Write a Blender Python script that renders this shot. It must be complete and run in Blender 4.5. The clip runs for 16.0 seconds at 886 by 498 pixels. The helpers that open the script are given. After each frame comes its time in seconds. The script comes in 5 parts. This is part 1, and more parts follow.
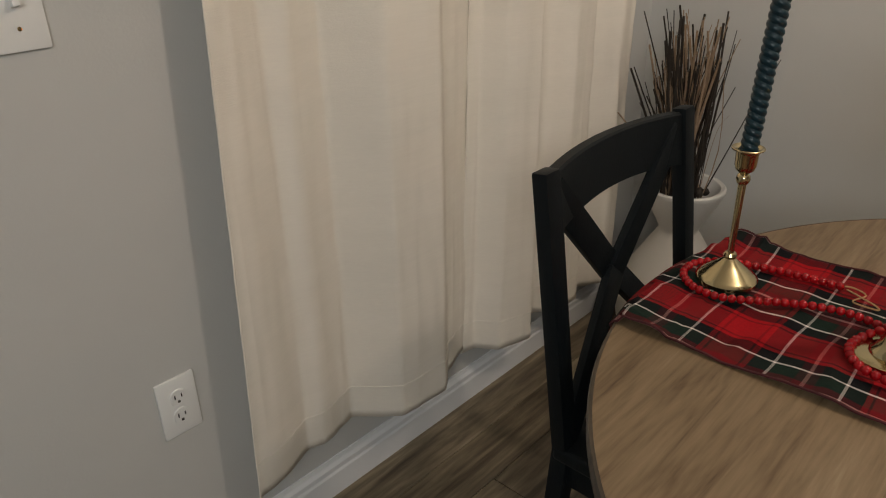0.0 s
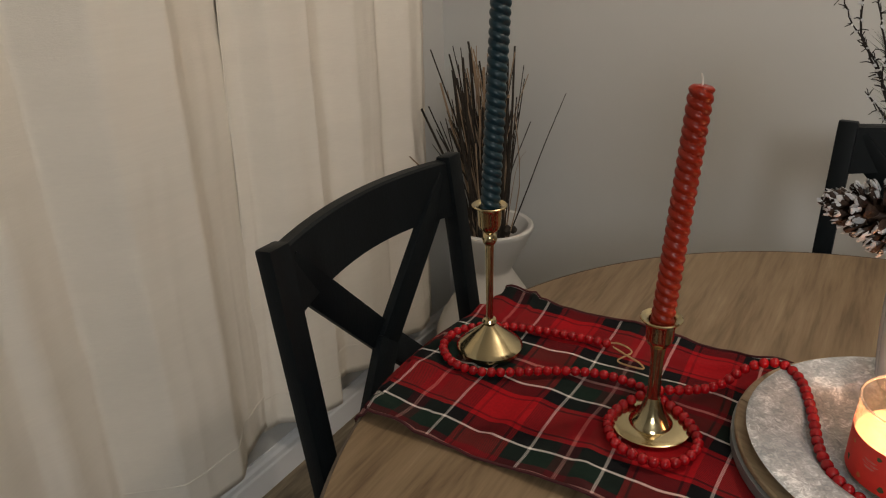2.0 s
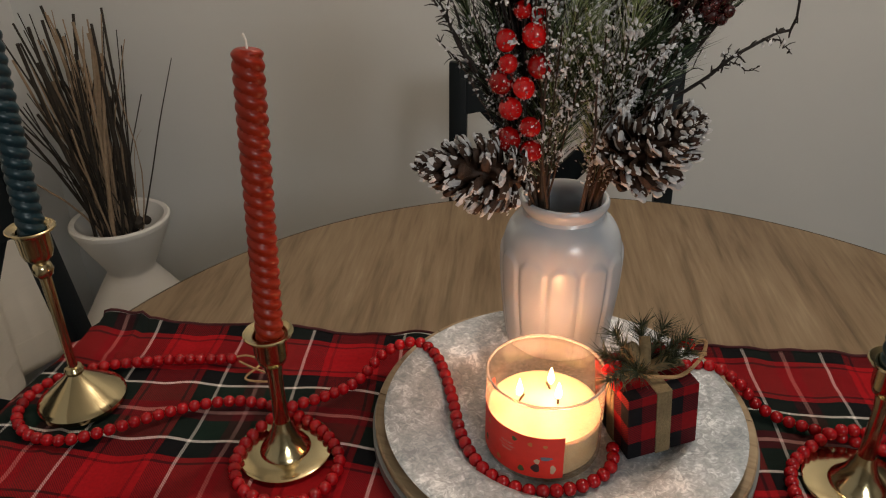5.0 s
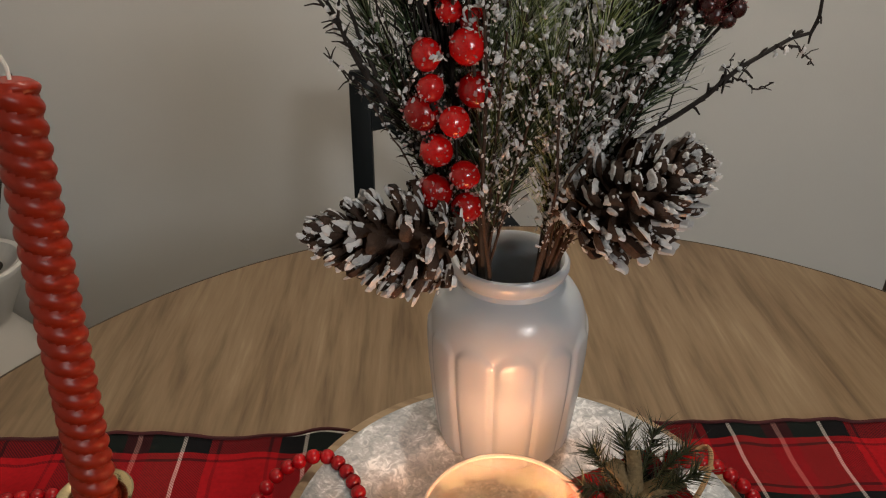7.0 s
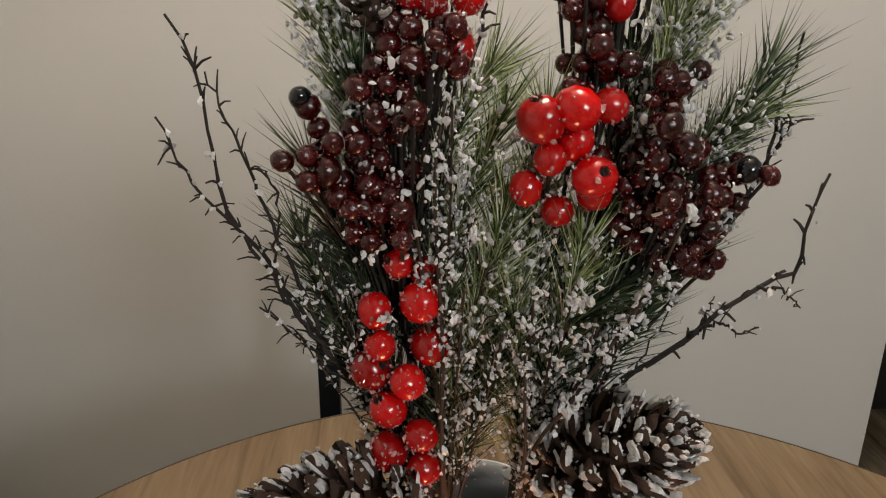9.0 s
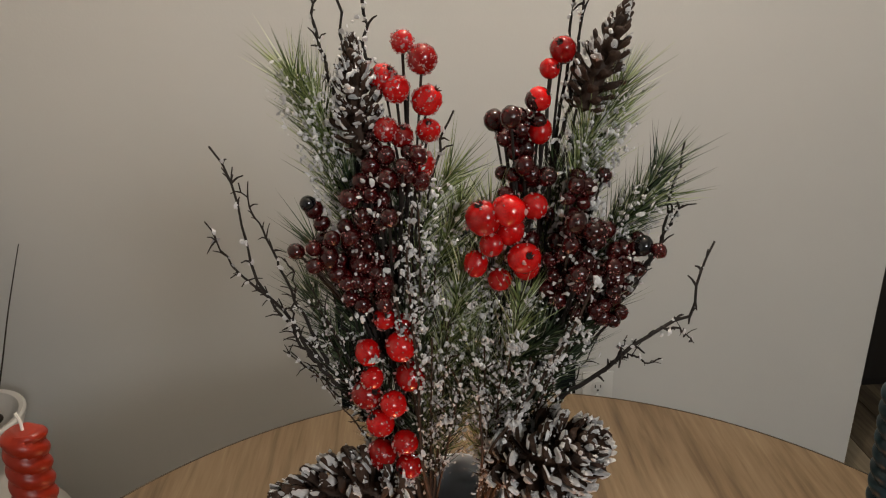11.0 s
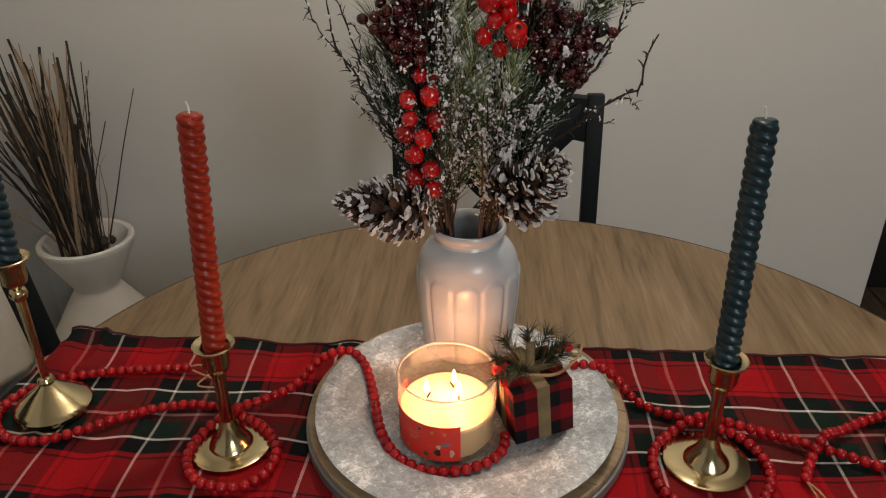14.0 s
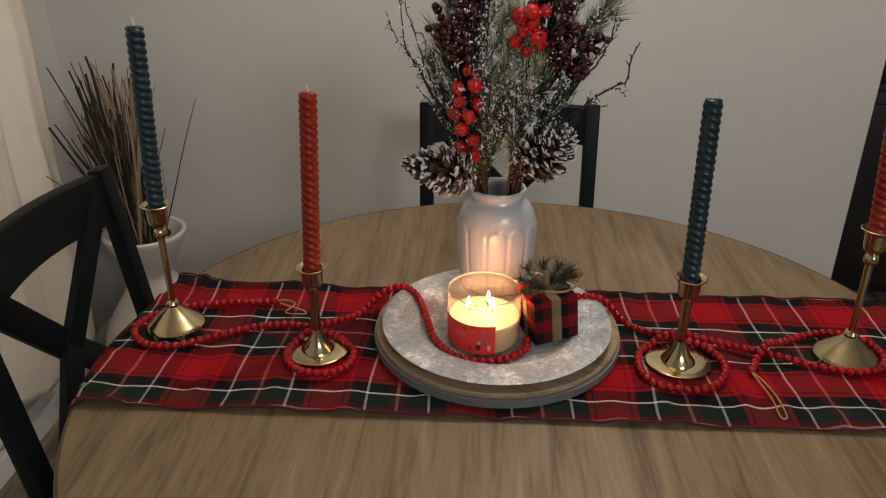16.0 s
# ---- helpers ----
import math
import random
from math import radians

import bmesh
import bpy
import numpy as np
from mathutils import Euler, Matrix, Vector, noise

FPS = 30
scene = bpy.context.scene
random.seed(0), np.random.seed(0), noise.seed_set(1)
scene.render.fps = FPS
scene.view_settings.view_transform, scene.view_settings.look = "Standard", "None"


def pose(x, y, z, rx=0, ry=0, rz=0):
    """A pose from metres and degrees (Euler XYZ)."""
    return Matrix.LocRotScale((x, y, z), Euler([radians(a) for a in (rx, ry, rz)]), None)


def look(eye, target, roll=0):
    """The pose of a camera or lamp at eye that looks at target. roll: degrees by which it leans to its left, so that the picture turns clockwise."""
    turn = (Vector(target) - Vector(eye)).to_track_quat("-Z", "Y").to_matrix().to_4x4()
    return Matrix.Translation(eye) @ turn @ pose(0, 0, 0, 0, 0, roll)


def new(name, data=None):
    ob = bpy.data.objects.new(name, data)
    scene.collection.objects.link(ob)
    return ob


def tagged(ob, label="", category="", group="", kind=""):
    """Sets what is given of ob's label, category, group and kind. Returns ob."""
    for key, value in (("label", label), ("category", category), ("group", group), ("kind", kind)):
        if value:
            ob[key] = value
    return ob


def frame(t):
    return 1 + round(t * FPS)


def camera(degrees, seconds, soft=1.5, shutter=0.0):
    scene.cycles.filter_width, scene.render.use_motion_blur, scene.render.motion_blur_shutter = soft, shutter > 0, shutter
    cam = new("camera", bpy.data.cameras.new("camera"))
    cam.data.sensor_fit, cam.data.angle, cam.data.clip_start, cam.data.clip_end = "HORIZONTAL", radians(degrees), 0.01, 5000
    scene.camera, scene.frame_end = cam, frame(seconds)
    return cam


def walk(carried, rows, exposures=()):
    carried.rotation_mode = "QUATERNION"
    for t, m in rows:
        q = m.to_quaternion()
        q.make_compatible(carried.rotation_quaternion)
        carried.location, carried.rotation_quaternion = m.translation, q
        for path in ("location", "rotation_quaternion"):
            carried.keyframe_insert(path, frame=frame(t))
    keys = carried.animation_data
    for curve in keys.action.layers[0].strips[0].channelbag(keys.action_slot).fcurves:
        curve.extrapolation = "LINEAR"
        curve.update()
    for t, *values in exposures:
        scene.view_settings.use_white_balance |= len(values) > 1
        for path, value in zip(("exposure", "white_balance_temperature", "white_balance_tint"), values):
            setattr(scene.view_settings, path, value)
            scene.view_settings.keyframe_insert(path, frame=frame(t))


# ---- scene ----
cam = camera(61.4, 16.0, soft=1.1)
METRES, EYE, TILT, LEAN, TURN = 1.45, 1.258, -26.7, 1.1, 42.7
ROWS = [
    (0.0, 0.0, 0.0, 0.0, 0.0, 0.0, -0.0),
    (0.5, 0.0364, 0.0138, 0.0098, -0.72, 1.31, 0.49),
    (1.0, 0.0725, 0.0381, 0.0228, -2.01, 1.78, 1.19),
    (1.5, 0.1048, 0.0527, 0.0259, -4.67, 2.17, 2.72),
    (2.0, 0.1247, 0.0821, 0.037, -9.91, 1.97, 5.47),
    (2.5, 0.1422, 0.1091, 0.0547, -15.96, 1.06, 8.47),
    (3.0, 0.1583, 0.1126, 0.055, -21.03, -0.09, 10.74),
    (3.5, 0.1716, 0.1132, 0.0521, -25.43, -1.56, 12.4),
    (4.0, 0.1909, 0.1122, 0.0483, -29.4, -3.43, 13.89),
    (6.5, 0.2859, 0.2224, 0.07, -38.79, -7.88, 17.26),
    (7.0, 0.3022, 0.2474, 0.079, -41.47, -8.11, 17.8),
    (7.5, 0.3216, 0.2629, 0.0928, -43.09, -7.32, 18.03),
    (8.0, 0.3341, 0.2697, 0.1028, -43.44, -5.71, 18.08),
    (8.5, 0.3397, 0.267, 0.1125, -43.51, -2.93, 18.24),
    (9.0, 0.3434, 0.2594, 0.125, -43.64, -0.34, 18.51),
    (11.5, 0.2967, 0.1587, 0.1499, -41.13, -2.8, 19.54),
    (12.0, 0.2854, 0.1515, 0.1374, -40.78, -4.22, 19.25),
    (12.5, 0.2796, 0.1496, 0.1188, -40.23, -6.57, 18.85),
    (13.0, 0.2622, 0.1328, 0.0995, -39.08, -7.64, 18.13),
    (13.5, 0.2394, 0.1041, 0.0835, -37.71, -7.08, 17.28),
    (14.0, 0.2095, 0.0555, 0.0613, -36.29, -5.99, 16.28),
    (14.5, 0.1824, 0.003, 0.0338, -35.02, -4.81, 15.47),
    (15.0, 0.167, -0.0248, 0.025, -34.73, -3.95, 15.22),
    (15.5, 0.1242, -0.0369, 0.0261, -35.53, -3.63, 15.47),
    (16.0, 0.0585, -0.0575, 0.017, -36.71, -3.53, 15.8),
]
walk(cam, [(t, pose(0, 0, EYE, TILT, LEAN, TURN) @ pose(METRES * x, METRES * y, METRES * z, 90 + pitch, roll, yaw)) for t, x, y, z, yaw, pitch, roll in ROWS],
     [(0.0, 0.02), (2.0, -0.09), (4.0, -0.14), (7.0, 0.02), (8.0, 0.14), (9.0, 0.34), (11.5, 0.1), (12.5, 0.07), (13.5, 0.05), (14.5, -0.08), (16.0, -0.08)])

# world: the faint light of the rest of the house
world = bpy.data.worlds.new("world")
scene.world = world
world.use_nodes = True
world.node_tree.nodes["Background"].inputs[0].default_value = (0.75, 0.86, 1.0, 1)
world.node_tree.nodes["Background"].inputs[1].default_value = 0.008


def lamp(name, kind, power, colour, m, size=0.1):
    data = bpy.data.lights.new(name, kind)
    data.energy, data.color = power, colour
    if kind == "AREA":
        data.shape, data.size = "DISK", size
    else:
        data.shadow_soft_size = size
    ob = new(name, data)
    ob.matrix_world = m
    return ob


WARM, COOL, FLAME = (1.0, 0.845, 0.695), (0.94, 0.955, 0.95), (1.0, 0.45, 0.22)
lamp("pendant_light", "POINT", 23.5, WARM, pose(0.36, 1.20, 2.15), 0.035)
lamp("kitchen_light", "AREA", 49.0, COOL, look((1.40, -1.75, 2.32), (0.1, 1.3, 0.6)), 1.0)
for x, y in ((0.125, 0.874), (0.091, 0.878), (0.119, 0.888)):
    lamp("candle_light", "POINT", 0.15, FLAME, pose(x, y, 0.840), 0.012)


# ---- materials ----
def material(name, colour, rough=0.5, metal=0.0, spread=0.12, scale=40.0, stretch=(1, 1, 1), bump=0.0, bump_scale=200.0, coat=0.0, sss=0.0, random_value=0.0, island=(), shine=0.5):
    """A principled surface whose colour varies at two scales, with a fine relief."""
    m = bpy.data.materials.new(name)
    m.use_nodes = True
    n, l = m.node_tree.nodes, m.node_tree.links
    b = n["Principled BSDF"]
    b.inputs["Roughness"].default_value, b.inputs["Metallic"].default_value = rough, metal
    b.inputs["Coat Weight"].default_value = coat
    b.inputs["Specular IOR Level"].default_value = shine
    if sss:
        b.inputs["Subsurface Weight"].default_value = sss
        b.inputs["Subsurface Radius"].default_value = (0.02, 0.012, 0.006)
        b.inputs["Subsurface Scale"].default_value = 0.6
    at = n.new("ShaderNodeTexCoord")
    mp = n.new("ShaderNodeMapping")
    mp.inputs["Scale"].default_value = stretch
    l.new(at.outputs["Object"], mp.inputs["Vector"])
    fine, broad = n.new("ShaderNodeTexNoise"), n.new("ShaderNodeTexNoise")
    fine.inputs["Scale"].default_value, fine.inputs["Detail"].default_value = scale, 6
    broad.inputs["Scale"].default_value, broad.inputs["Detail"].default_value = scale / 9, 3
    for x in (fine, broad):
        l.new(mp.outputs[0], x.inputs["Vector"])
    add = n.new("ShaderNodeMath")
    add.operation = "ADD"
    l.new(fine.outputs["Fac"], add.inputs[0])
    l.new(broad.outputs["Fac"], add.inputs[1])
    value = n.new("ShaderNodeMapRange")
    value.inputs["From Min"].default_value, value.inputs["From Max"].default_value = 0.6, 1.4
    value.inputs["To Min"].default_value, value.inputs["To Max"].default_value = 1 - spread, 1 + spread
    l.new(add.outputs[0], value.inputs["Value"])
    hsv = n.new("ShaderNodeHueSaturation")
    hsv.inputs["Color"].default_value = (*colour, 1)
    last = value.outputs[0]
    if random_value:
        info, rr, mul = n.new("ShaderNodeObjectInfo"), n.new("ShaderNodeMapRange"), n.new("ShaderNodeMath")
        rr.inputs["To Min"].default_value, rr.inputs["To Max"].default_value = 1 - random_value, 1 + random_value
        l.new(info.outputs["Random"], rr.inputs["Value"])
        mul.operation = "MULTIPLY"
        l.new(last, mul.inputs[0])
        l.new(rr.outputs[0], mul.inputs[1])
        last = mul.outputs[0]
    l.new(last, hsv.inputs["Value"])
    l.new(hsv.outputs[0], b.inputs["Base Color"])
    if island:
        geo = n.new("ShaderNodeNewGeometry")
        hsv.inputs["Value"].default_value = 1.0
        l.new(ramp_node(m, geo.outputs["Random Per Island"], island), hsv.inputs["Color"])
    if bump:
        relief, bm = n.new("ShaderNodeTexNoise"), n.new("ShaderNodeBump")
        relief.inputs["Scale"].default_value, relief.inputs["Detail"].default_value = bump_scale, 4
        l.new(mp.outputs[0], relief.inputs["Vector"])
        l.new(relief.outputs["Fac"], bm.inputs["Height"])
        bm.inputs["Strength"].default_value, bm.inputs["Distance"].default_value = bump, 0.002
        l.new(bm.outputs[0], b.inputs["Normal"])
    return m


def node_of(m, kind):
    return m.node_tree.nodes.new("ShaderNode" + kind)


def math_node(m, operation, a, b=None):
    x = node_of(m, "Math")
    x.operation = operation
    for k, v in ((0, a), (1, b)):
        if v is None:
            continue
        if isinstance(v, (int, float)):
            x.inputs[k].default_value = v
        else:
            m.node_tree.links.new(v, x.inputs[k])
    return x.outputs[0]


def ramp_node(m, value, stops, interpolation="LINEAR"):
    r = node_of(m, "ValToRGB")
    r.color_ramp.interpolation = interpolation
    e = r.color_ramp.elements
    while len(e) < len(stops):
        e.new(1.0)
    for k, (place, c) in enumerate(stops):
        e[k].position, e[k].color = place, (*c, 1)
    m.node_tree.links.new(value, r.inputs[0])
    return r.outputs[0]


def wood_material(name, stops, along, scale, rough, bump=0.15, random_value=0.0):
    """Streaky wood; along is the stretch that draws the grain out."""
    m = material(name, (0.5, 0.5, 0.5), rough)
    n, l = m.node_tree.nodes, m.node_tree.links
    b = n["Principled BSDF"]
    at, mp = n.new("ShaderNodeTexCoord"), n.new("ShaderNodeMapping")
    mp.inputs["Scale"].default_value = along
    l.new(at.outputs["Object"], mp.inputs["Vector"])
    shift = mp.outputs[0]
    if random_value:
        info, add = n.new("ShaderNodeObjectInfo"), n.new("ShaderNodeVectorMath")
        add.operation = "ADD"
        times = math_node(m, "MULTIPLY", info.outputs["Random"], 37.0)
        l.new(mp.outputs[0], add.inputs[0])
        l.new(times, add.inputs[1])
        shift = add.outputs[0]
    a, c = n.new("ShaderNodeTexNoise"), n.new("ShaderNodeTexNoise")
    a.inputs["Scale"].default_value, a.inputs["Detail"].default_value, a.inputs["Distortion"].default_value = scale, 8, 0.7
    a.inputs["Roughness"].default_value = 0.62
    c.inputs["Scale"].default_value, c.inputs["Detail"].default_value = scale * 5, 6
    for x in (a, c):
        l.new(shift, x.inputs["Vector"])
    v = math_node(m, "ADD", math_node(m, "MULTIPLY", a.outputs["Fac"], 0.68), math_node(m, "MULTIPLY", c.outputs["Fac"], 0.32))
    if random_value:
        v = math_node(m, "ADD", v, math_node(m, "MULTIPLY", math_node(m, "SUBTRACT", info.outputs["Random"], 0.5), random_value))
    l.new(ramp_node(m, v, stops), b.inputs["Base Color"])
    bp = n.new("ShaderNodeBump")
    bp.inputs["Strength"].default_value, bp.inputs["Distance"].default_value = bump, 0.001
    l.new(v, bp.inputs["Height"])
    l.new(bp.outputs[0], b.inputs["Normal"])
    rr = n.new("ShaderNodeMapRange")
    rr.inputs["To Min"].default_value, rr.inputs["To Max"].default_value = rough + 0.12, rough - 0.08
    l.new(v, rr.inputs["Value"])
    l.new(rr.outputs[0], b.inputs["Roughness"])
    return m


def plaid_material(name, period, offset, palette, bump=0.25):
    """Tartan: the same sequence of bands both ways, half of each thread showing."""
    m = material(name, (0.5, 0.5, 0.5), 0.85, shine=0.15)
    n, l = m.node_tree.nodes, m.node_tree.links
    b = n["Principled BSDF"]
    at, sep = n.new("ShaderNodeTexCoord"), n.new("ShaderNodeSeparateXYZ")
    l.new(at.outputs["UV"], sep.inputs[0])
    bands = []
    for k in (0, 1):
        u = math_node(m, "FRACT", math_node(m, "DIVIDE", math_node(m, "ADD", sep.outputs[k], offset[k]), period))
        d = math_node(m, "MULTIPLY", math_node(m, "ABSOLUTE", math_node(m, "SUBTRACT", u, 0.5)), 2.0)
        bands.append(ramp_node(m, d, palette, "CONSTANT"))
    twill = math_node(m, "FRACT", math_node(m, "MULTIPLY", math_node(m, "ADD", sep.outputs[0], sep.outputs[1]), 420.0))
    which = math_node(m, "MULTIPLY", math_node(m, "GREATER_THAN", twill, 0.5), 0.4)
    which = math_node(m, "ADD", which, 0.42)
    mix = n.new("ShaderNodeMix")
    mix.data_type = "RGBA"
    l.new(which, mix.inputs[0])
    l.new(bands[0], mix.inputs[6])
    l.new(bands[1], mix.inputs[7])
    deep = n.new("ShaderNodeMix")
    deep.data_type, deep.blend_type = "RGBA", "DARKEN"
    deep.inputs[0].default_value = 0.10
    l.new(mix.outputs[2], deep.inputs[6])
    l.new(bands[0], deep.inputs[7])
    both = n.new("ShaderNodeMix")
    both.data_type, both.blend_type = "RGBA", "DARKEN"
    both.inputs[0].default_value = 0.22
    l.new(deep.outputs[2], both.inputs[6])
    l.new(bands[1], both.inputs[7])
    mix = both
    fuzz = n.new("ShaderNodeTexNoise")
    fuzz.inputs["Scale"].default_value, fuzz.inputs["Detail"].default_value = 260, 5
    l.new(at.outputs["UV"], fuzz.inputs["Vector"])
    hsv, vr = n.new("ShaderNodeHueSaturation"), n.new("ShaderNodeMapRange")
    vr.inputs["To Min"].default_value, vr.inputs["To Max"].default_value = 0.7, 1.3
    l.new(fuzz.outputs["Fac"], vr.inputs["Value"])
    l.new(vr.outputs[0], hsv.inputs["Value"])
    l.new(mix.outputs[2], hsv.inputs["Color"])
    l.new(hsv.outputs[0], b.inputs["Base Color"])
    bp = n.new("ShaderNodeBump")
    bp.inputs["Strength"].default_value, bp.inputs["Distance"].default_value = bump, 0.0008
    l.new(math_node(m, "ADD", twill, fuzz.outputs["Fac"]), bp.inputs["Height"])
    l.new(bp.outputs[0], b.inputs["Normal"])
    return m


def spangle_material(name):
    """Zinc with frosty crystals and pale wiped patches."""
    m = material(name, (0.5, 0.5, 0.5), 0.5, metal=0.12)
    n, l = m.node_tree.nodes, m.node_tree.links
    b = n["Principled BSDF"]
    at, cells, cloud, flake = n.new("ShaderNodeTexCoord"), n.new("ShaderNodeTexVoronoi"), n.new("ShaderNodeTexNoise"), n.new("ShaderNodeTexNoise")
    l.new(at.outputs["Object"], cells.inputs["Vector"])
    cells.inputs["Scale"].default_value = 170
    cloud.inputs["Scale"].default_value, cloud.inputs["Detail"].default_value = 26, 5
    flake.inputs["Scale"].default_value, flake.inputs["Detail"].default_value, flake.inputs["Distortion"].default_value = 150, 3, 1.8
    for x in (cloud, flake):
        l.new(at.outputs["Object"], x.inputs["Vector"])
    g = math_node(m, "ADD", math_node(m, "MULTIPLY", cells.outputs["Color"], 0.12), math_node(m, "MULTIPLY", cloud.outputs["Fac"], 0.55))
    g = math_node(m, "ADD", g, math_node(m, "MULTIPLY", flake.outputs["Fac"], 0.45))
    l.new(ramp_node(m, g, [(0.40, (0.24, 0.265, 0.285)), (0.52, (0.36, 0.39, 0.41)), (0.60, (0.47, 0.50, 0.52)), (0.66, (0.66, 0.69, 0.71)), (0.72, (0.86, 0.88, 0.89))]), b.inputs["Base Color"])
    dent = n.new("ShaderNodeTexVoronoi")
    dent.feature = "SMOOTH_F1"
    dent.inputs["Scale"].default_value = 95
    l.new(at.outputs["Object"], dent.inputs["Vector"])
    relief = n.new("ShaderNodeBump")
    relief.inputs["Strength"].default_value, relief.inputs["Distance"].default_value = 0.6, 0.0022
    l.new(math_node(m, "ADD", dent.outputs["Distance"], math_node(m, "MULTIPLY", flake.outputs["Fac"], 0.5)), relief.inputs["Height"])
    l.new(relief.outputs[0], b.inputs["Normal"])
    l.new(ramp_node(m, g, [(0.4, (0.32, 0.32, 0.32)), (0.65, (0.58, 0.58, 0.58))]), b.inputs["Roughness"])
    return m


def glow_material(name, colour, power):
    m = bpy.data.materials.new(name)
    m.use_nodes = True
    b = m.node_tree.nodes["Principled BSDF"]
    b.inputs["Base Color"].default_value = (*colour, 1)
    b.inputs["Emission Color"].default_value, b.inputs["Emission Strength"].default_value = (*colour, 1), power
    return m


def glass_material(name, tint, rough=0.02):
    m = bpy.data.materials.new(name)
    m.use_nodes = True
    b = m.node_tree.nodes["Principled BSDF"]
    n, l = m.node_tree.nodes, m.node_tree.links
    clear, shine, fres, mix = n.new("ShaderNodeBsdfTransparent"), n.new("ShaderNodeBsdfGlossy"), n.new("ShaderNodeLayerWeight"), n.new("ShaderNodeMixShader")
    clear.inputs[0].default_value = (*tint, 1)
    shine.inputs["Roughness"].default_value = rough
    gloss = math_node(m, "ADD", math_node(m, "MULTIPLY", math_node(m, "POWER", fres.outputs["Facing"], 3.0), 0.30), 0.018)
    film, veil, smear = n.new("ShaderNodeBsdfTranslucent"), n.new("ShaderNodeMixShader"), n.new("ShaderNodeTexNoise")
    film.inputs[0].default_value = (0.9, 0.84, 0.76, 1)
    smear.inputs["Scale"].default_value, smear.inputs["Detail"].default_value = 45, 4
    haze = n.new("ShaderNodeMapRange")
    haze.inputs["From Min"].default_value, haze.inputs["From Max"].default_value = 0.35, 0.75
    haze.inputs["To Min"].default_value, haze.inputs["To Max"].default_value = 0.07, 0.22
    l.new(smear.outputs["Fac"], haze.inputs["Value"])
    l.new(haze.outputs[0], veil.inputs[0])
    l.new(clear.outputs[0], veil.inputs[1])
    l.new(film.outputs[0], veil.inputs[2])
    l.new(gloss, mix.inputs[0])
    l.new(veil.outputs[0], mix.inputs[1])
    l.new(shine.outputs[0], mix.inputs[2])
    l.new(mix.outputs[0], n["Material Output"].inputs[0])
    n.remove(b)
    return m


DULL_PLASTIC = material("dull_grey_plastic", (0.60, 0.60, 0.575), 0.6, spread=0.02, scale=20)
WALL = material("wall_paint", (0.553, 0.55, 0.527), 0.75, spread=0.02, scale=6, bump=0.12, bump_scale=220)
CEILING = material("ceiling_paint", (0.78, 0.77, 0.74), 0.9, spread=0.02, scale=8)
TRIM = material("white_trim_paint", (0.74, 0.75, 0.76), 0.4, spread=0.02, scale=15)
PLASTIC = material("white_plastic", (0.8, 0.8, 0.78), 0.35, spread=0.01, scale=20)
SLOT = material("dark_slot", (0.03, 0.025, 0.02), 0.6, spread=0.1)
PLANK = wood_material("floor_wood", [(0.3, (0.040, 0.029, 0.017)), (0.45, (0.125, 0.096, 0.060)), (0.56, (0.22, 0.176, 0.115)), (0.7, (0.37, 0.305, 0.21))], (9, 0.9, 9), 2.0, 0.42, 0.2, 0.34)
GAP = material("floor_gap", (0.012, 0.01, 0.008), 0.9, spread=0.2)
TABLE_WOOD = wood_material("table_wood", [(0.32, (0.080, 0.047, 0.022)), (0.42, (0.150, 0.098, 0.051)), (0.50, (0.200, 0.137, 0.075)), (0.58, (0.232, 0.163, 0.093)), (0.70, (0.315, 0.235, 0.142))], (12, 0.9, 12), 3.0, 0.5, 0.12)
TABLE_EDGE = wood_material("table_edge_wood", [(0.3, (0.03, 0.022, 0.015)), (0.7, (0.10, 0.075, 0.05))], (4, 4, 14), 3.0, 0.5)
BLACK_PAINT = material("black_painted_wood", (0.0045, 0.0066, 0.0080), 0.48, spread=0.25, scale=30, stretch=(6, 6, 1), bump=0.12, bump_scale=70, shine=0.17)
CURTAIN = material("cream_cotton", (0.80, 0.745, 0.655), 0.9, spread=0.03, scale=70, stretch=(1, 0.22, 4), bump=0.4, bump_scale=240)
BRASS = material("polished_brass", (0.52, 0.43, 0.25), 0.16, metal=1.0, spread=0.12, scale=30)
RED_WAX = material("red_wax", (0.25, 0.016, 0.004), 0.36, spread=0.2, scale=60, sss=0.05, shine=0.34)
TEAL_WAX = material("teal_wax", (0.006, 0.025, 0.034), 0.36, spread=0.14, scale=60, shine=0.4)
WICK = material("white_cotton_wick", (0.75, 0.7, 0.62), 0.9, spread=0.1)
BEAD = material("red_painted_bead", (0.31, 0.004, 0.007), 0.24, spread=0.12, scale=90, shine=0.38, random_value=0.18)
TWINE = material("jute_twine", (0.40, 0.25, 0.12), 0.95, spread=0.25, scale=400, bump=0.6, bump_scale=1200)
GALVANISED = spangle_material("galvanised_metal")
BOARD_WOOD = wood_material("board_wood", [(0.3, (0.13, 0.085, 0.045)), (0.5, (0.30, 0.215, 0.125)), (0.7, (0.42, 0.32, 0.20))], (10, 1.2, 10), 4.0, 0.55)
BOARD_BAND = material("grey_metal_band", (0.22, 0.23, 0.23), 0.5, metal=0.5, spread=0.15, scale=50)
CERAMIC = material("glazed_white_ceramic", (0.435, 0.465, 0.50), 0.26, spread=0.03, scale=25, coat=0.15, sss=0.12)
POT = material("matt_white_pot", (0.66, 0.64, 0.60), 0.55, spread=0.03, scale=20, bump=0.15, bump_scale=120)
GLASS = glass_material("clear_glass", (1.0, 0.95, 0.87), 0.14)
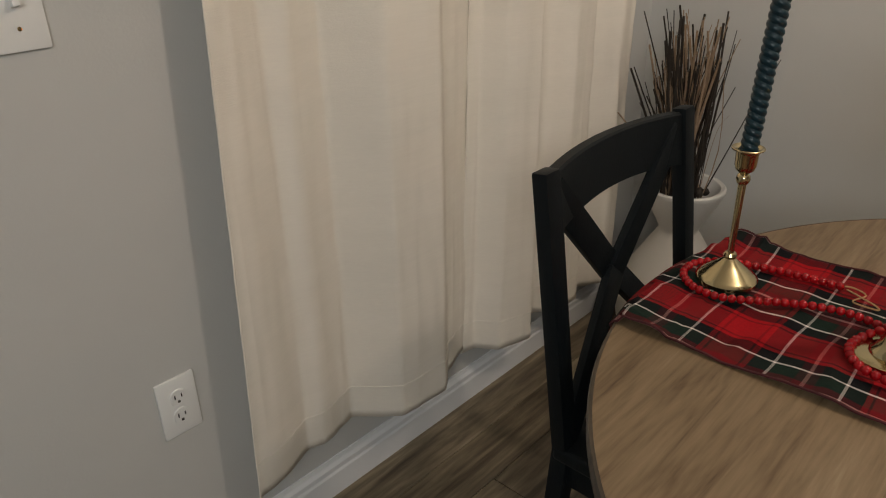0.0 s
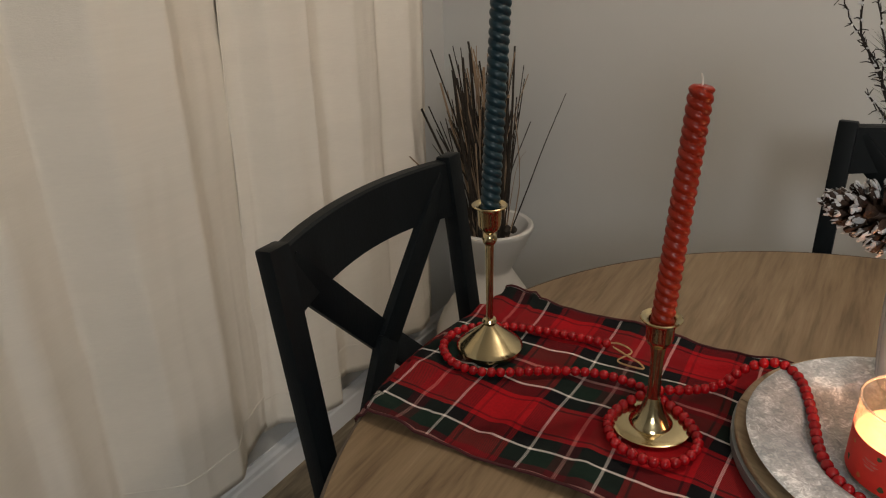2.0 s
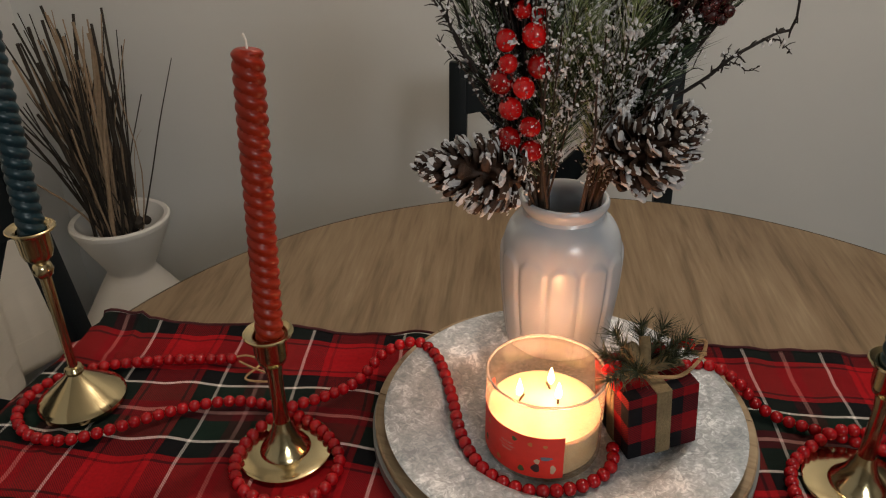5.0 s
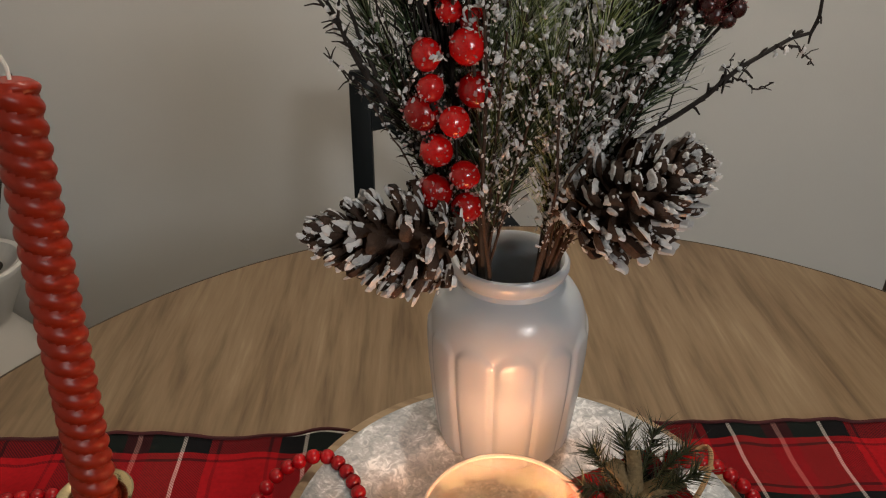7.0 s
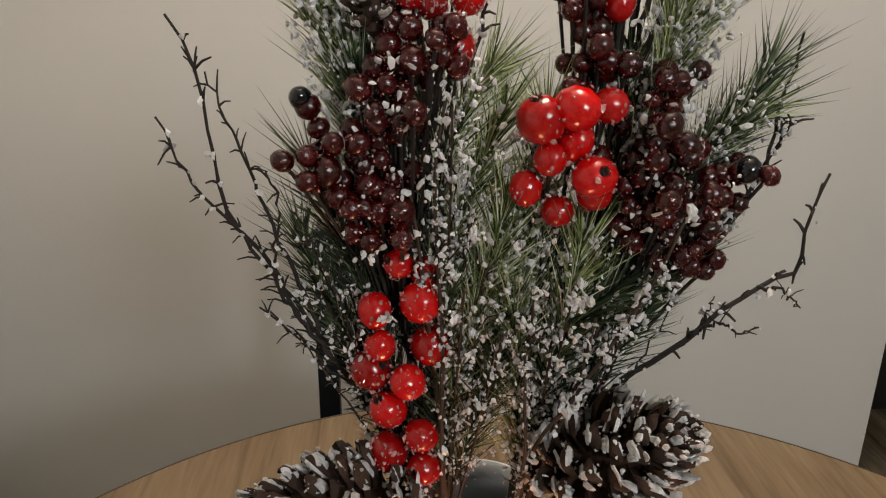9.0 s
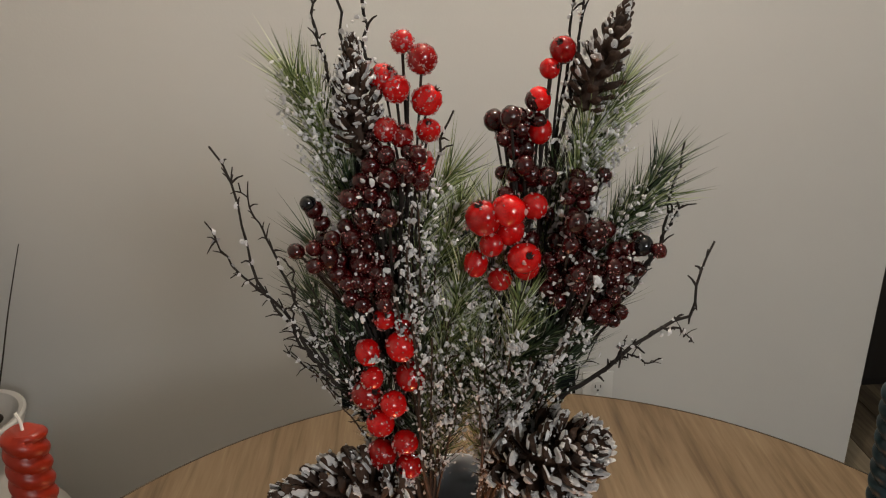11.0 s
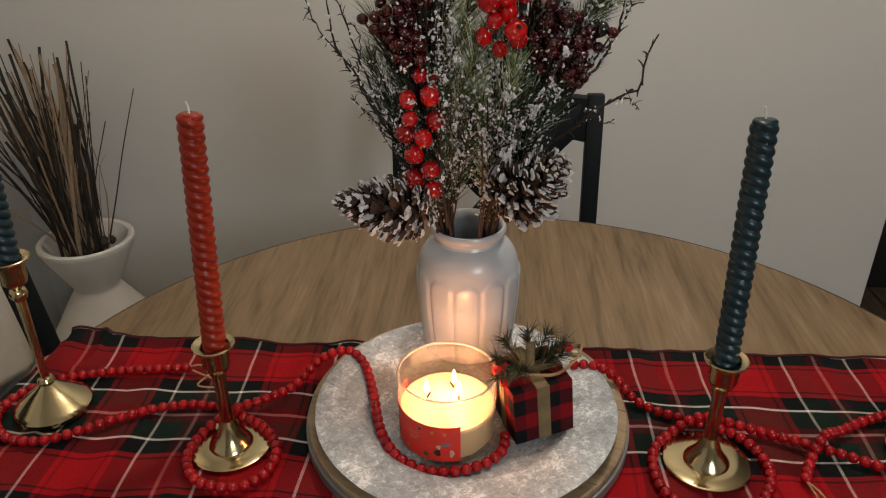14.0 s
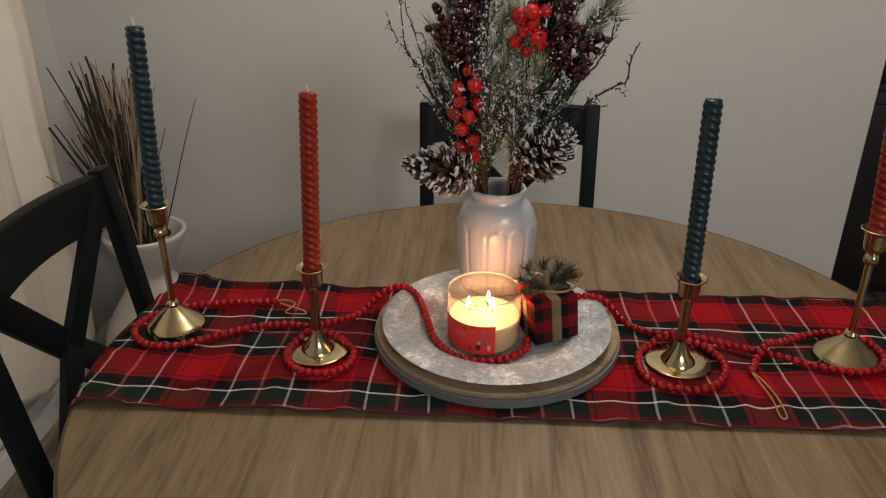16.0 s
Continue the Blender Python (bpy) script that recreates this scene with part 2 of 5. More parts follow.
WAX = material("cream_wax", (0.62, 0.50, 0.34), 0.35, spread=0.04, scale=30, sss=0.6)
# red paper, its colour raised to imitate candle glow through the label
LABEL_RED = material("red_paper_label", (0.70, 0.035, 0.022), 0.5, spread=0.1, scale=120)
FLAME_GLOW = glow_material("candle_flame", (1.0, 0.58, 0.20), 32.0)
STICK_DARK = material("dark_dried_stick", (0.025, 0.018, 0.012), 0.8, spread=0.3, scale=90)
STICK_TAN = material("tan_dried_stick", (0.30, 0.21, 0.135), 0.85, spread=0.25, scale=90)
# the unlit hall's shade, put into a near-black base colour
HALL_SHADE = material("hall_shade", (0.05, 0.05, 0.048), 0.8, spread=0.1, scale=8)
DARK_WOOD = material("dark_cabinet_wood", (0.012, 0.010, 0.009), 0.45, spread=0.3, scale=30, stretch=(8, 8, 1))
RED, GREEN, BLACK, WHITE = (0.30, 0.0035, 0.007), (0.006, 0.016, 0.011), (0.0035, 0.0035, 0.0045), (0.74, 0.68, 0.63)
PLAID = plaid_material("red_tartan_cotton", 0.1785, (-0.0357, -0.0198), [(0.0, (0.42, 0.20, 0.18)), (0.022, (0.07, 0.006, 0.008)), (0.12, GREEN), (0.412, WHITE), (0.447, BLACK), (0.67, RED), (0.74, (0.09, 0.002, 0.004)), (0.77, RED)])
PLAID_SMALL = plaid_material("red_buffalo_check", 0.036, (0.0, 0.0), [(0.0, (0.20, 0.004, 0.007)), (0.5, (0.006, 0.006, 0.008)), (0.99, (0.006, 0.006, 0.008))])


# ---- building helpers ----
def mesh_of(name, bm, mat, smooth=True):
    data = bpy.data.meshes.new(name)
    bm.normal_update()
    bm.to_mesh(data)
    bm.free()
    if smooth:
        data.shade_smooth()
        data.set_sharp_from_angle(angle=radians(38))
    for x in (mat if isinstance(mat, (list, tuple)) else (mat,)):
        data.materials.append(x)
    return data


def part(name, bm, mat, parent=None, label="", m=None, smooth=True):
    ob = new(name, mesh_of(name, bm, mat, smooth) if isinstance(bm, bmesh.types.BMesh) else bm)
    if m is not None:
        ob.matrix_basis = m
    if parent is not None:
        ob.parent = parent
    if label:
        ob["label"] = label
    return ob


def thing(name, m, label, category, group="", kind=""):
    ob = new(name)
    ob.empty_display_size = 0.05
    ob.matrix_basis = m
    return tagged(ob, label, category, group, kind)


def box(size, centre=(0, 0, 0), bevel=0.0, bm=None, m=None, segments=2):
    bm = bm or bmesh.new()
    t = Matrix.Translation(centre) @ Matrix.Diagonal((*size, 1))
    made = bmesh.ops.create_cube(bm, size=1.0, matrix=(m @ t) if m is not None else t)["verts"]
    if bevel:
        edges = list({e for v in made for e in v.link_edges})
        bmesh.ops.bevel(bm, geom=edges, offset=bevel, segments=segments, profile=0.6, affect="EDGES")
    return bm


def lathe(profile, segments=48, ribs=0, depth=0.0, span=None, bm=None):
    """A turned body; ribs flutes it between the heights of span."""
    bm = bm or bmesh.new()
    rings = []
    for r, z in profile:
        if r < 1e-5:
            rings.append([bm.verts.new((0, 0, z))])
            continue
        ring = []
        for k in range(segments):
            a = 2 * math.pi * k / segments
            rr = r
            if ribs and span[0] < z < span[1]:
                s = (z - span[0]) / (span[1] - span[0])
                rr = r - depth * min(1, 7 * s * 1.4, 9 * (1 - s)) * (1 - abs(math.cos(ribs * a / 2)) ** 0.8)
            ring.append(bm.verts.new((rr * math.cos(a), rr * math.sin(a), z)))
        rings.append(ring)
    for a, b in zip(rings, rings[1:]):
        for k in range(segments):
            j = (k + 1) % segments
            if len(a) == 1 and len(b) == 1:
                continue
            if len(a) == 1:
                bm.faces.new((a[0], b[j], b[k]))
            elif len(b) == 1:
                bm.faces.new((a[k], a[j], b[0]))
            else:
                bm.faces.new((a[k], a[j], b[j], b[k]))
    bmesh.ops.recalc_face_normals(bm, faces=bm.faces)
    return bm


def spline(points, count):
    """Evenly spaced points along a smooth line through the given ones."""
    p = [Vector(x) for x in points]
    p = [2 * p[0] - p[1], *p, 2 * p[-1] - p[-2]]
    fine = []
    for a, b, c, d in zip(p, p[1:], p[2:], p[3:]):
        for k in range(24):
            t = k / 24
            fine.append(0.5 * ((2 * b) + (c - a) * t + (2 * a - 5 * b + 4 * c - d) * t * t + (3 * b - a - 3 * c + d) * t ** 3))
    fine.append(p[-2])
    run = [0.0]
    for a, b in zip(fine, fine[1:]):
        run.append(run[-1] + (b - a).length)
    if isinstance(count, float):
        count = max(2, round(run[-1] / count) + 1)
    out, k = [], 0
    for i in range(count):
        s = run[-1] * i / (count - 1)
        while k < len(run) - 2 and run[k + 1] < s:
            k += 1
        f = (s - run[k]) / max(1e-9, run[k + 1] - run[k])
        out.append(fine[k].lerp(fine[k + 1], f))
    return out


def tube(points, radius, sides=6, bm=None, taper=1.0):
    bm = bm or bmesh.new()
    rings = []
    n = len(points)
    for i, p in enumerate(points):
        p = Vector(p)
        d = (Vector(points[min(i + 1, n - 1)]) - Vector(points[max(i - 1, 0)])).normalized()
        q = d.to_track_quat("Z", "Y")
        r = radius * (1 + (taper - 1) * i / (n - 1))
        rings.append([bm.verts.new(p + q @ Vector((r * math.cos(2 * math.pi * k / sides), r * math.sin(2 * math.pi * k / sides), 0))) for k in range(sides)])
    for a, b in zip(rings, rings[1:]):
        for k in range(sides):
            j = (k + 1) % sides
            bm.faces.new((a[k], a[j], b[j], b[k]))
    bm.faces.new(rings[0][::-1])
    bm.faces.new(rings[-1])
    return bm


def bar(a, b, wide, thick, across, bevel=0.003, bm=None):
    """A straight wooden bar from a to b; across is the direction of its width."""
    a, b = Vector(a), Vector(b)
    z = (b - a).normalized()
    x = (Vector(across) - z * z.dot(Vector(across))).normalized()
    m = Matrix((x, z.cross(x), z)).transposed().to_4x4()
    m.translation = (a + b) / 2
    return box((wide, thick, (b - a).length), (0, 0, 0), bevel, bm, m)


# ---- the room ----
X0, Y1, X1, Y0, TOP = -1.07, 2.03, 1.143, -3.2, 2.44


def slab(name, a, b, mat, label, category="wall"):
    c, s = [(p + q) / 2 for p, q in zip(a, b)], [abs(q - p) for p, q in zip(a, b)]
    return tagged(part(name, box(s, c), mat, smooth=False), label, category, kind="structure")


slab("wall_west", (X0 - 0.12, Y0, 0), (X0, Y1 + 0.12, TOP), WALL, "smooth warm grey painted wall behind cream curtains")
slab("wall_north", (X0, Y1, 0), (X1, Y1 + 0.12, TOP), WALL, "smooth warm grey painted wall behind the dining table")
slab("wall_east", (3.2, Y0, 0), (3.32, 4.2, TOP), WALL, "plain grey painted wall closing the room")
slab("wall_south", (X0 - 0.12, Y0 - 0.12, 0), (3.32, Y0, TOP), WALL, "plain grey painted wall closing the room")
# hall walls: their darkness is in the colour, for want of light there
slab("hall_wall", (X1 - 0.12, 4.2, 0), (3.32, 4.32, TOP), HALL_SHADE, "unlit dark hall wall beyond the opening")
slab("hall_side_wall", (X1 - 0.12, Y1 + 0.12, 0), (X1, 4.2, TOP), HALL_SHADE, "unlit dark side wall of the hall")
slab("ceiling", (X0 - 0.12, Y0 - 0.12, TOP), (3.32, 4.32, TOP + 0.1), CEILING, "plain white painted ceiling", "ceiling")


def baseboard(name, length, m, label):
    shape = [(0, 0), (0.016, 0), (0.016, 0.060), (0.013, 0.066), (0.013, 0.078), (0.007, 0.086), (0.004, 0.095), (0, 0.095)]
    bm = bmesh.new()
    ends = [[bm.verts.new((x, y, z)) for x, z in shape] for y in (0, length)]
    for k in range(len(shape)):
        j = (k + 1) % len(shape)
        bm.faces.new((ends[0][k], ends[0][j], ends[1][j], ends[1][k]))
    bm.faces.new(ends[0][::-1])
    bm.faces.new(ends[1])
    bmesh.ops.recalc_face_normals(bm, faces=bm.faces)
    return tagged(part(name, bm, TRIM, m=m, smooth=False), label, "baseboard", kind="structure")


baseboard("baseboard", Y1 - Y0, pose(X0, Y0, 0), "white painted moulded baseboard along the curtain wall")
baseboard("baseboard", X1 - X0 - 0.02, pose(X0 + 0.018, Y1, 0, 0, 0, -90), "white painted moulded baseboard along the grey wall")


# ---- curtains ----
def fold_at(folds, y):
    """How far the cloth stands off the wall at y: straight between folds, rounded at their edges."""
    total = 0.0
    for k in range(-3, 4):
        q = y + 0.0022 * k
        for (a, c), (b, d) in zip(folds, folds[1:]):
            if a <= q <= b:
                total += c + (d - c) * (q - a) / (b - a)
                break
        else:
            total += folds[0][1] if q < folds[0][0] else folds[-1][1]
    return total / 7


def cloth_point(folds, hem, y, v, seed):
    """A point of a hanging panel: v runs from 0 at the top to 1 at the hem."""
    z = 2.25 + (hem(y) - 2.25) * v
    low, mean = fold_at(folds, y), 0.065
    off = mean + (low - mean) * (0.90 + 0.10 * v)
    off += 0.004 * noise.noise((y * 9 + seed, z * 1.1, 0)) + 0.0022 * noise.noise((y * 30, z * 7, seed)) + 0.0022 * noise.noise((y * 9, z * 15, seed + 2)) + 0.003 * (1 - abs(noise.noise((y * 13 + seed, z * 0.5, 3)))) ** 4
    return Vector((X0 + max(0.020, off), y + 0.006 * noise.noise((y * 3, z * 1.3, seed + 5)) + 0.012 * (1 - v) + 0.085 * (1 - v) * math.exp(-(y - folds[0][0]) / 0.09), z))


def curtain(folds, hem, seed, label):
    """A panel with soft vertical folds and a stitched bottom hem."""
    y0, y1 = folds[0][0], folds[-1][0]
    cols, rows = 200, 110
    ob = thing("curtain", pose(0, 0, 0), label, "curtain", "curtain panels")

    def sheet(v0, v1, n, lift):
        bm = bmesh.new()
        g = [[bm.verts.new(cloth_point(folds, hem, y0 + (y1 - y0) * i / cols, v0 + (v1 - v0) * j / n, seed) + Vector((lift, 0, 0))) for j in range(n + 1)] for i in range(cols + 1)]
        for a, b in zip(g, g[1:]):
            for k in range(n):
                bm.faces.new((a[k], b[k], b[k + 1], a[k + 1]))
        return bm

    for name, bm, tag in (("cloth", sheet(0, 1, rows, 0), ""),):
        piece = part(name, bm, CURTAIN, ob, tag)
        s = piece.modifiers.new("thickness", "SOLIDIFY")
        s.thickness, s.offset = 0.0010, 0
    edge = [cloth_point(folds, hem, y0, j / 40, seed) for j in range(41)]
    stitch = [cloth_point(folds, hem, y0 + (y1 - y0) * i / cols, 0.961, seed) + Vector((0.0012, 0, 0)) for i in range(cols + 1)]
    part("hem_stitch", tube(stitch, 0.0009, 5), CURTAIN, ob, "stitched line of the bottom hem")
    part("side_seam", tube(edge, 0.0018, 6), CURTAIN, ob, "turned side seam")
    return ob


curtain([(0.535, 0.068), (0.60, 0.060), (0.680, 0.028), (0.715, 0.045), (0.806, 0.018), (0.884, 0.106), (1.020, 0.110), (1.075, 0.064), (1.150, 0.036), (1.200, 0.022)], lambda y: 0.19, 1.0, "cream cotton curtain panel hanging in soft folds against the wall")
curtain([(1.160, 0.030), (1.205, 0.034), (1.240, 0.088), (1.345, 0.112), (1.372, 0.050), (1.450, 0.040), (1.510, 0.088), (1.600, 0.080), (1.650, 0.040), (1.730, 0.085), (1.800, 0.070), (1.860, 0.035)], lambda y: 0.178 - 0.03 * (y - 1.2), 7.0, "cream cotton curtain panel with narrow folds beside the room corner")


# ---- wall plates ----
def wall_plate(name, m, label, category, size, mat=PLASTIC):
    ob = thing(name, m, label, category)
    w, h = size
    plate = part("cover_plate", box((0.006, w, h), (0.003, 0, 0), 0.0025), mat, ob)
    return ob, plate


def outlet(m, label, mat=PLASTIC):
    ob, plate = wall_plate("wall_outlet", m, label, "outlet", (0.072, 0.117), mat)
    for s in (1, -1):
        bm = lathe([(0, 0), (0.0165, 0), (0.0165, 0.0015), (0.0155, 0.0025), (0, 0.0025)], 32)
        for v in bm.verts:
            v.co.x = max(-0.0135, min(0.0135, v.co.x))
        face = part("receptacle", bm, mat, ob, m=pose(0.006, 0, 0.0195 * s, 0, 90, 0) @ pose(0, 0, 0, 0, 0, 90))
        for y, tall in ((-0.0063, 0.0085), (0.0063, 0.0070)):
            part("slot", box((0.0008, 0.0022, tall), (0.0088, y, 0.0195 * s + 0.003)), SLOT, ob, "dark slot")
        part("ground_hole", box((0.0008, 0.0048, 0.0048), (0.0088, 0, 0.0195 * s - 0.008), 0.0003), SLOT, ob, "dark round hole")
    part("screw", lathe([(0, 0), (0.003, 0), (0.0028, 0.0012), (0, 0.0014)], 16), PLASTIC, ob, m=pose(0.006, 0, 0, 0, 90, 0))
    return ob


outlet(pose(X0, 0.446, 0.430), "white plastic double wall outlet on grey wall")
switch, plate = wall_plate("light_switch", pose(X0, 0.327, 1.121), "white plastic double toggle light switch on grey wall", "switch", (0.117, 0.117))
for y in (-0.023, 0.023):
    part("toggle", box((0.014, 0.0095, 0.019), (0.011, y, 0.004), 0.002, m=pose(0, 0, 0, 0, -16, 0)), PLASTIC, switch)
    for z in (-0.03, 0.03):
        part("screw", lathe([(0, 0), (0.003, 0), (0.0028, 0.0012), (0, 0.0014)], 16), BRASS, switch, "small metal screw", m=pose(0.006, y, z, 0, 90, 0))


# ---- the round table ----
TX, TY, TR, TZ = 0.17, 0.871, 0.581, 0.745
table = thing("dining_table", pose(TX, TY, 0), "round light brown washed wood dining table with a dark rim", "table")
part("tabletop", lathe([(0, TZ - 0.03), (TR - 0.02, TZ - 0.03), (TR - 0.006, TZ - 0.026), (TR - 0.0005, TZ - 0.018), (TR, TZ - 0.006), (TR - 0.0015, TZ - 0.002), (TR - 0.005, TZ), (0, TZ)], 160), TABLE_WOOD, table)
part("rim", lathe([(TR - 0.006, TZ - 0.028), (TR + 0.001, TZ - 0.019), (TR + 0.0014, TZ - 0.006), (TR - 0.0004, TZ - 0.0012), (TR - 0.004, TZ + 0.0003), (TR - 0.006, TZ - 0.004)], 160), TABLE_EDGE, table, "dark worn wooden rim")
part("apron", lathe([(0.44, TZ - 0.09), (0.46, TZ - 0.09), (0.46, TZ - 0.03), (0.44, TZ - 0.03), (0.44, TZ - 0.09)], 96), BLACK_PAINT, table, "black painted apron")
part("pedestal", lathe([(0, 0.08), (0.09, 0.08), (0.1, 0.1), (0.07, 0.2), (0.055, 0.42), (0.075, 0.56), (0.1, 0.64), (0.16, 0.655), (0, 0.655)], 48), BLACK_PAINT, table, "black turned pedestal")
for k in range(4):
    a = radians(45 + 90 * k)
    part("foot", bar((0.05 * math.cos(a), 0.05 * math.sin(a), 0.1), (0.36 * math.cos(a), 0.36 * math.sin(a), 0.035), 0.07, 0.07, (0, 0, 1), 0.01), BLACK_PAINT, table, "black painted foot")


# ---- chairs ----
def chair(m, label):
    """Cross-back chair; it faces +y, with its back over the origin."""
    ob = thing("dining_chair", m, label, "chair", "chairs round the table")
    W, H, tilt = 0.197, 0.900, 0.06
    back = lambda x, z: Vector((x, -tilt * max(0.0, z - 0.46) / 0.44 + 0.0, z))
    for s in (1, -1):
        part("back_post", bar(back(s * W, 0.44), back(s * W, H), 0.034, 0.026, (1, 0, 0), 0.004), BLACK_PAINT, ob)
        part("leg", bar((s * W, -0.035, 0), (s * W, 0.0, 0.46), 0.034, 0.03, (1, 0, 0), 0.004), BLACK_PAINT, ob)
        part("leg", bar((s * (W - 0.01), 0.385, 0), (s * (W - 0.01), 0.385, 0.435), 0.036, 0.036, (1, 0, 0), 0.004), BLACK_PAINT, ob)
        part("side_rail", bar((s * (W - 0.005), 0.01, 0.41), (s * (W - 0.005), 0.38, 0.41), 0.05, 0.02, (0, 0, 1), 0.003), BLACK_PAINT, ob)

    def bowed(z0, z1, thick, sag):
        bm = bmesh.new()
        n, rings = 16, []
        for i in range(n + 1):
            x = -W + 0.012 + (2 * W - 0.024) * i / n
            bow = -0.028 * (1 - (x / W) ** 2)
            arch = sag * (1 - (x / W) ** 2)
            ring = []
            for z, d in ((z0 + arch, -thick / 2), (z0 + arch, thick / 2), (z1 + arch * 0.35 - 0.003, thick / 2), (z1 + arch * 0.35, thick / 2 - 0.003), (z1 + arch * 0.35, -thick / 2 + 0.003), (z1 + arch * 0.35 - 0.003, -thick / 2)):
                p = back(x, z)
                ring.append(bm.verts.new((x, p.y + bow + d, z)))
            rings.append(ring)
        for a, b in zip(rings, rings[1:]):
            for k in range(6):
                j = (k + 1) % 6
                bm.faces.new((a[k], a[j], b[j], b[k]))
        bm.faces.new(rings[0])
        bm.faces.new(rings[-1][::-1])
        bmesh.ops.recalc_face_normals(bm, faces=bm.faces)
        return bm

    part("top_rail", bowed(0.803, 0.893, 0.020, 0.014), BLACK_PAINT, ob)
    for s in (1, -1):
        mid = back(0, 0.672) + Vector((0, -0.027 + 0.004 * s, 0))
        ends = [back(-s * (W - 0.016), 0.866) + Vector((0, -0.005, 0)), back(s * (W - 0.016), 0.470) + Vector((0, -0.003, 0))]
        bm = bar(ends[0], mid, 0.046, 0.014, (1, 0, 0.3), 0.002)
        bar(mid, ends[1], 0.046, 0.014, (1, 0, 0.3), 0.002, bm)
        part("cross_brace", bm, BLACK_PAINT, ob)
    seat = box((0.43, 0.42, 0.028), (0, 0.195, 0.449), 0.009, segments=3)
    part("seat", seat, BLACK_PAINT, ob)
    part("front_rail", bar((-W, 0.385, 0.41), (W, 0.385, 0.41), 0.05, 0.02, (0, 0, 1), 0.003), BLACK_PAINT, ob)
    return ob


chair(pose(-0.482, 0.978, 0, 0, 0, -90), "black painted wooden cross-back dining chair pushed in beside the curtains")
chair(pose(0.165, 1.66, 0, 0, 0, 180) @ Matrix.Diagonal((0.97, 1, 0.98, 1)), "black painted wooden cross-back dining chair standing against the grey wall")


# ---- the plaid runner ----
def runner():
    ya, yb = 0.735, 1.053
    nx, ny = 190, 56
    bm = bmesh.new()
    uv = bm.loops.layers.uv.new("UVMap")
    R, drop = TR + 0.004, 0.17
    coords = {}

    def at(s, y):
        half = math.sqrt(R * R - (y - TY) ** 2)
        ruck = 0.0016 * noise.noise((s * 11, y * 9, 0)) + 0.0022 * noise.noise((s * 5.1, y * 4, 4)) + 0.0015 * noise.noise((s * 36, y * 6, 9)) + 0.0008 * noise.noise((s * 24, y * 40, 2)) + 0.0018
        ruck += 0.0016 * (1 - abs(noise.noise((s * 3.2 + 2, y * 13, 6)))) ** 5 + 0.0012 * (1 - abs(noise.noise((s * 9, y * 5, 14)))) ** 6
        ruck *= 1.15 + 1.2 * max(0.0, (abs(y - 0.894) - 0.105) / 0.055) + (1.5 if s < -0.5 else 0.0)
        for place, slant, tall in ((-0.415, 0.25, 0.0042), (-0.325, -0.20, 0.0036), (-0.12, 0.3, 0.002), (0.16, -0.3, 0.0036), (0.27, 0.22, 0.0044), (0.31, -0.1, 0.003), (0.46, 0.3, 0.0032)):
            ruck += tall * math.exp(-((s - place - slant * (y - 0.8)) / 0.010) ** 2) * max(0.0, min(1.0, (0.89 - y) / 0.09)) * max(0.0, min(1.0, (y - 0.735) / 0.012))
        over = abs(s) - half + 0.01
        if over <= 0:
            return Vector((TX + s, y, TZ + 0.0012 + max(0.0, ruck)))
        r = 0.012
        bend = r * math.pi / 2
        sign = 1 if s > 0 else -1
        wave = 0.008 * math.sin(26 * y + 3 * sign) * min(1, over / 0.1)
        if over < bend:
            a = over / r
            return Vector((TX + sign * (half - 0.01 + r * math.sin(a)), y, TZ + 0.0018 - r * (1 - math.cos(a))))
        return Vector((TX + sign * (half - 0.01 + r + wave), y, TZ + 0.0018 - r - (over - bend)))

    L = 0.70
    verts = [[bm.verts.new(at(-L + 2 * L * i / nx, ya + (yb - ya) * j / ny)) for j in range(ny + 1)] for i in range(nx + 1)]
    for i in range(nx):
        for j in range(ny):
            f = bm.faces.new((verts[i][j], verts[i + 1][j], verts[i + 1][j + 1], verts[i][j + 1]))
            for loop, (a, b) in zip(f.loops, ((i, j), (i + 1, j), (i + 1, j + 1), (i, j + 1))):
                su, sv = -L + 2 * L * a / nx + 1.0, (yb - ya) * b / ny + 1.0
                loop[uv].uv = (su + 0.007 * noise.noise((su * 5, sv * 8, 2)), sv + 0.0075 * noise.noise((su * 9, sv * 4, 8)) + 0.0025 * noise.noise((su * 26, sv * 6, 3)))
    ob = thing("table_runner", pose(0, 0, 0), "red, black and green plaid cotton runner lying across the table", "table runner")
    cloth = part("cloth", bm, PLAID, ob)
    s = cloth.modifiers.new("thickness", "SOLIDIFY")
    s.thickness, s.offset = 0.0016, -1
    for y in (ya, yb):
        pts = [at(-L + 2 * L * i / nx, y) + Vector((0, 0, 0.0005)) for i in range(nx + 1)]
        part("hem", tube(pts, 0.0016, 6), HEM, ob, "dark stitched hem")
    return ob


HEM = material("dark_red_hem", (0.05, 0.006, 0.008), 0.9, spread=0.2, scale=300)
runner()


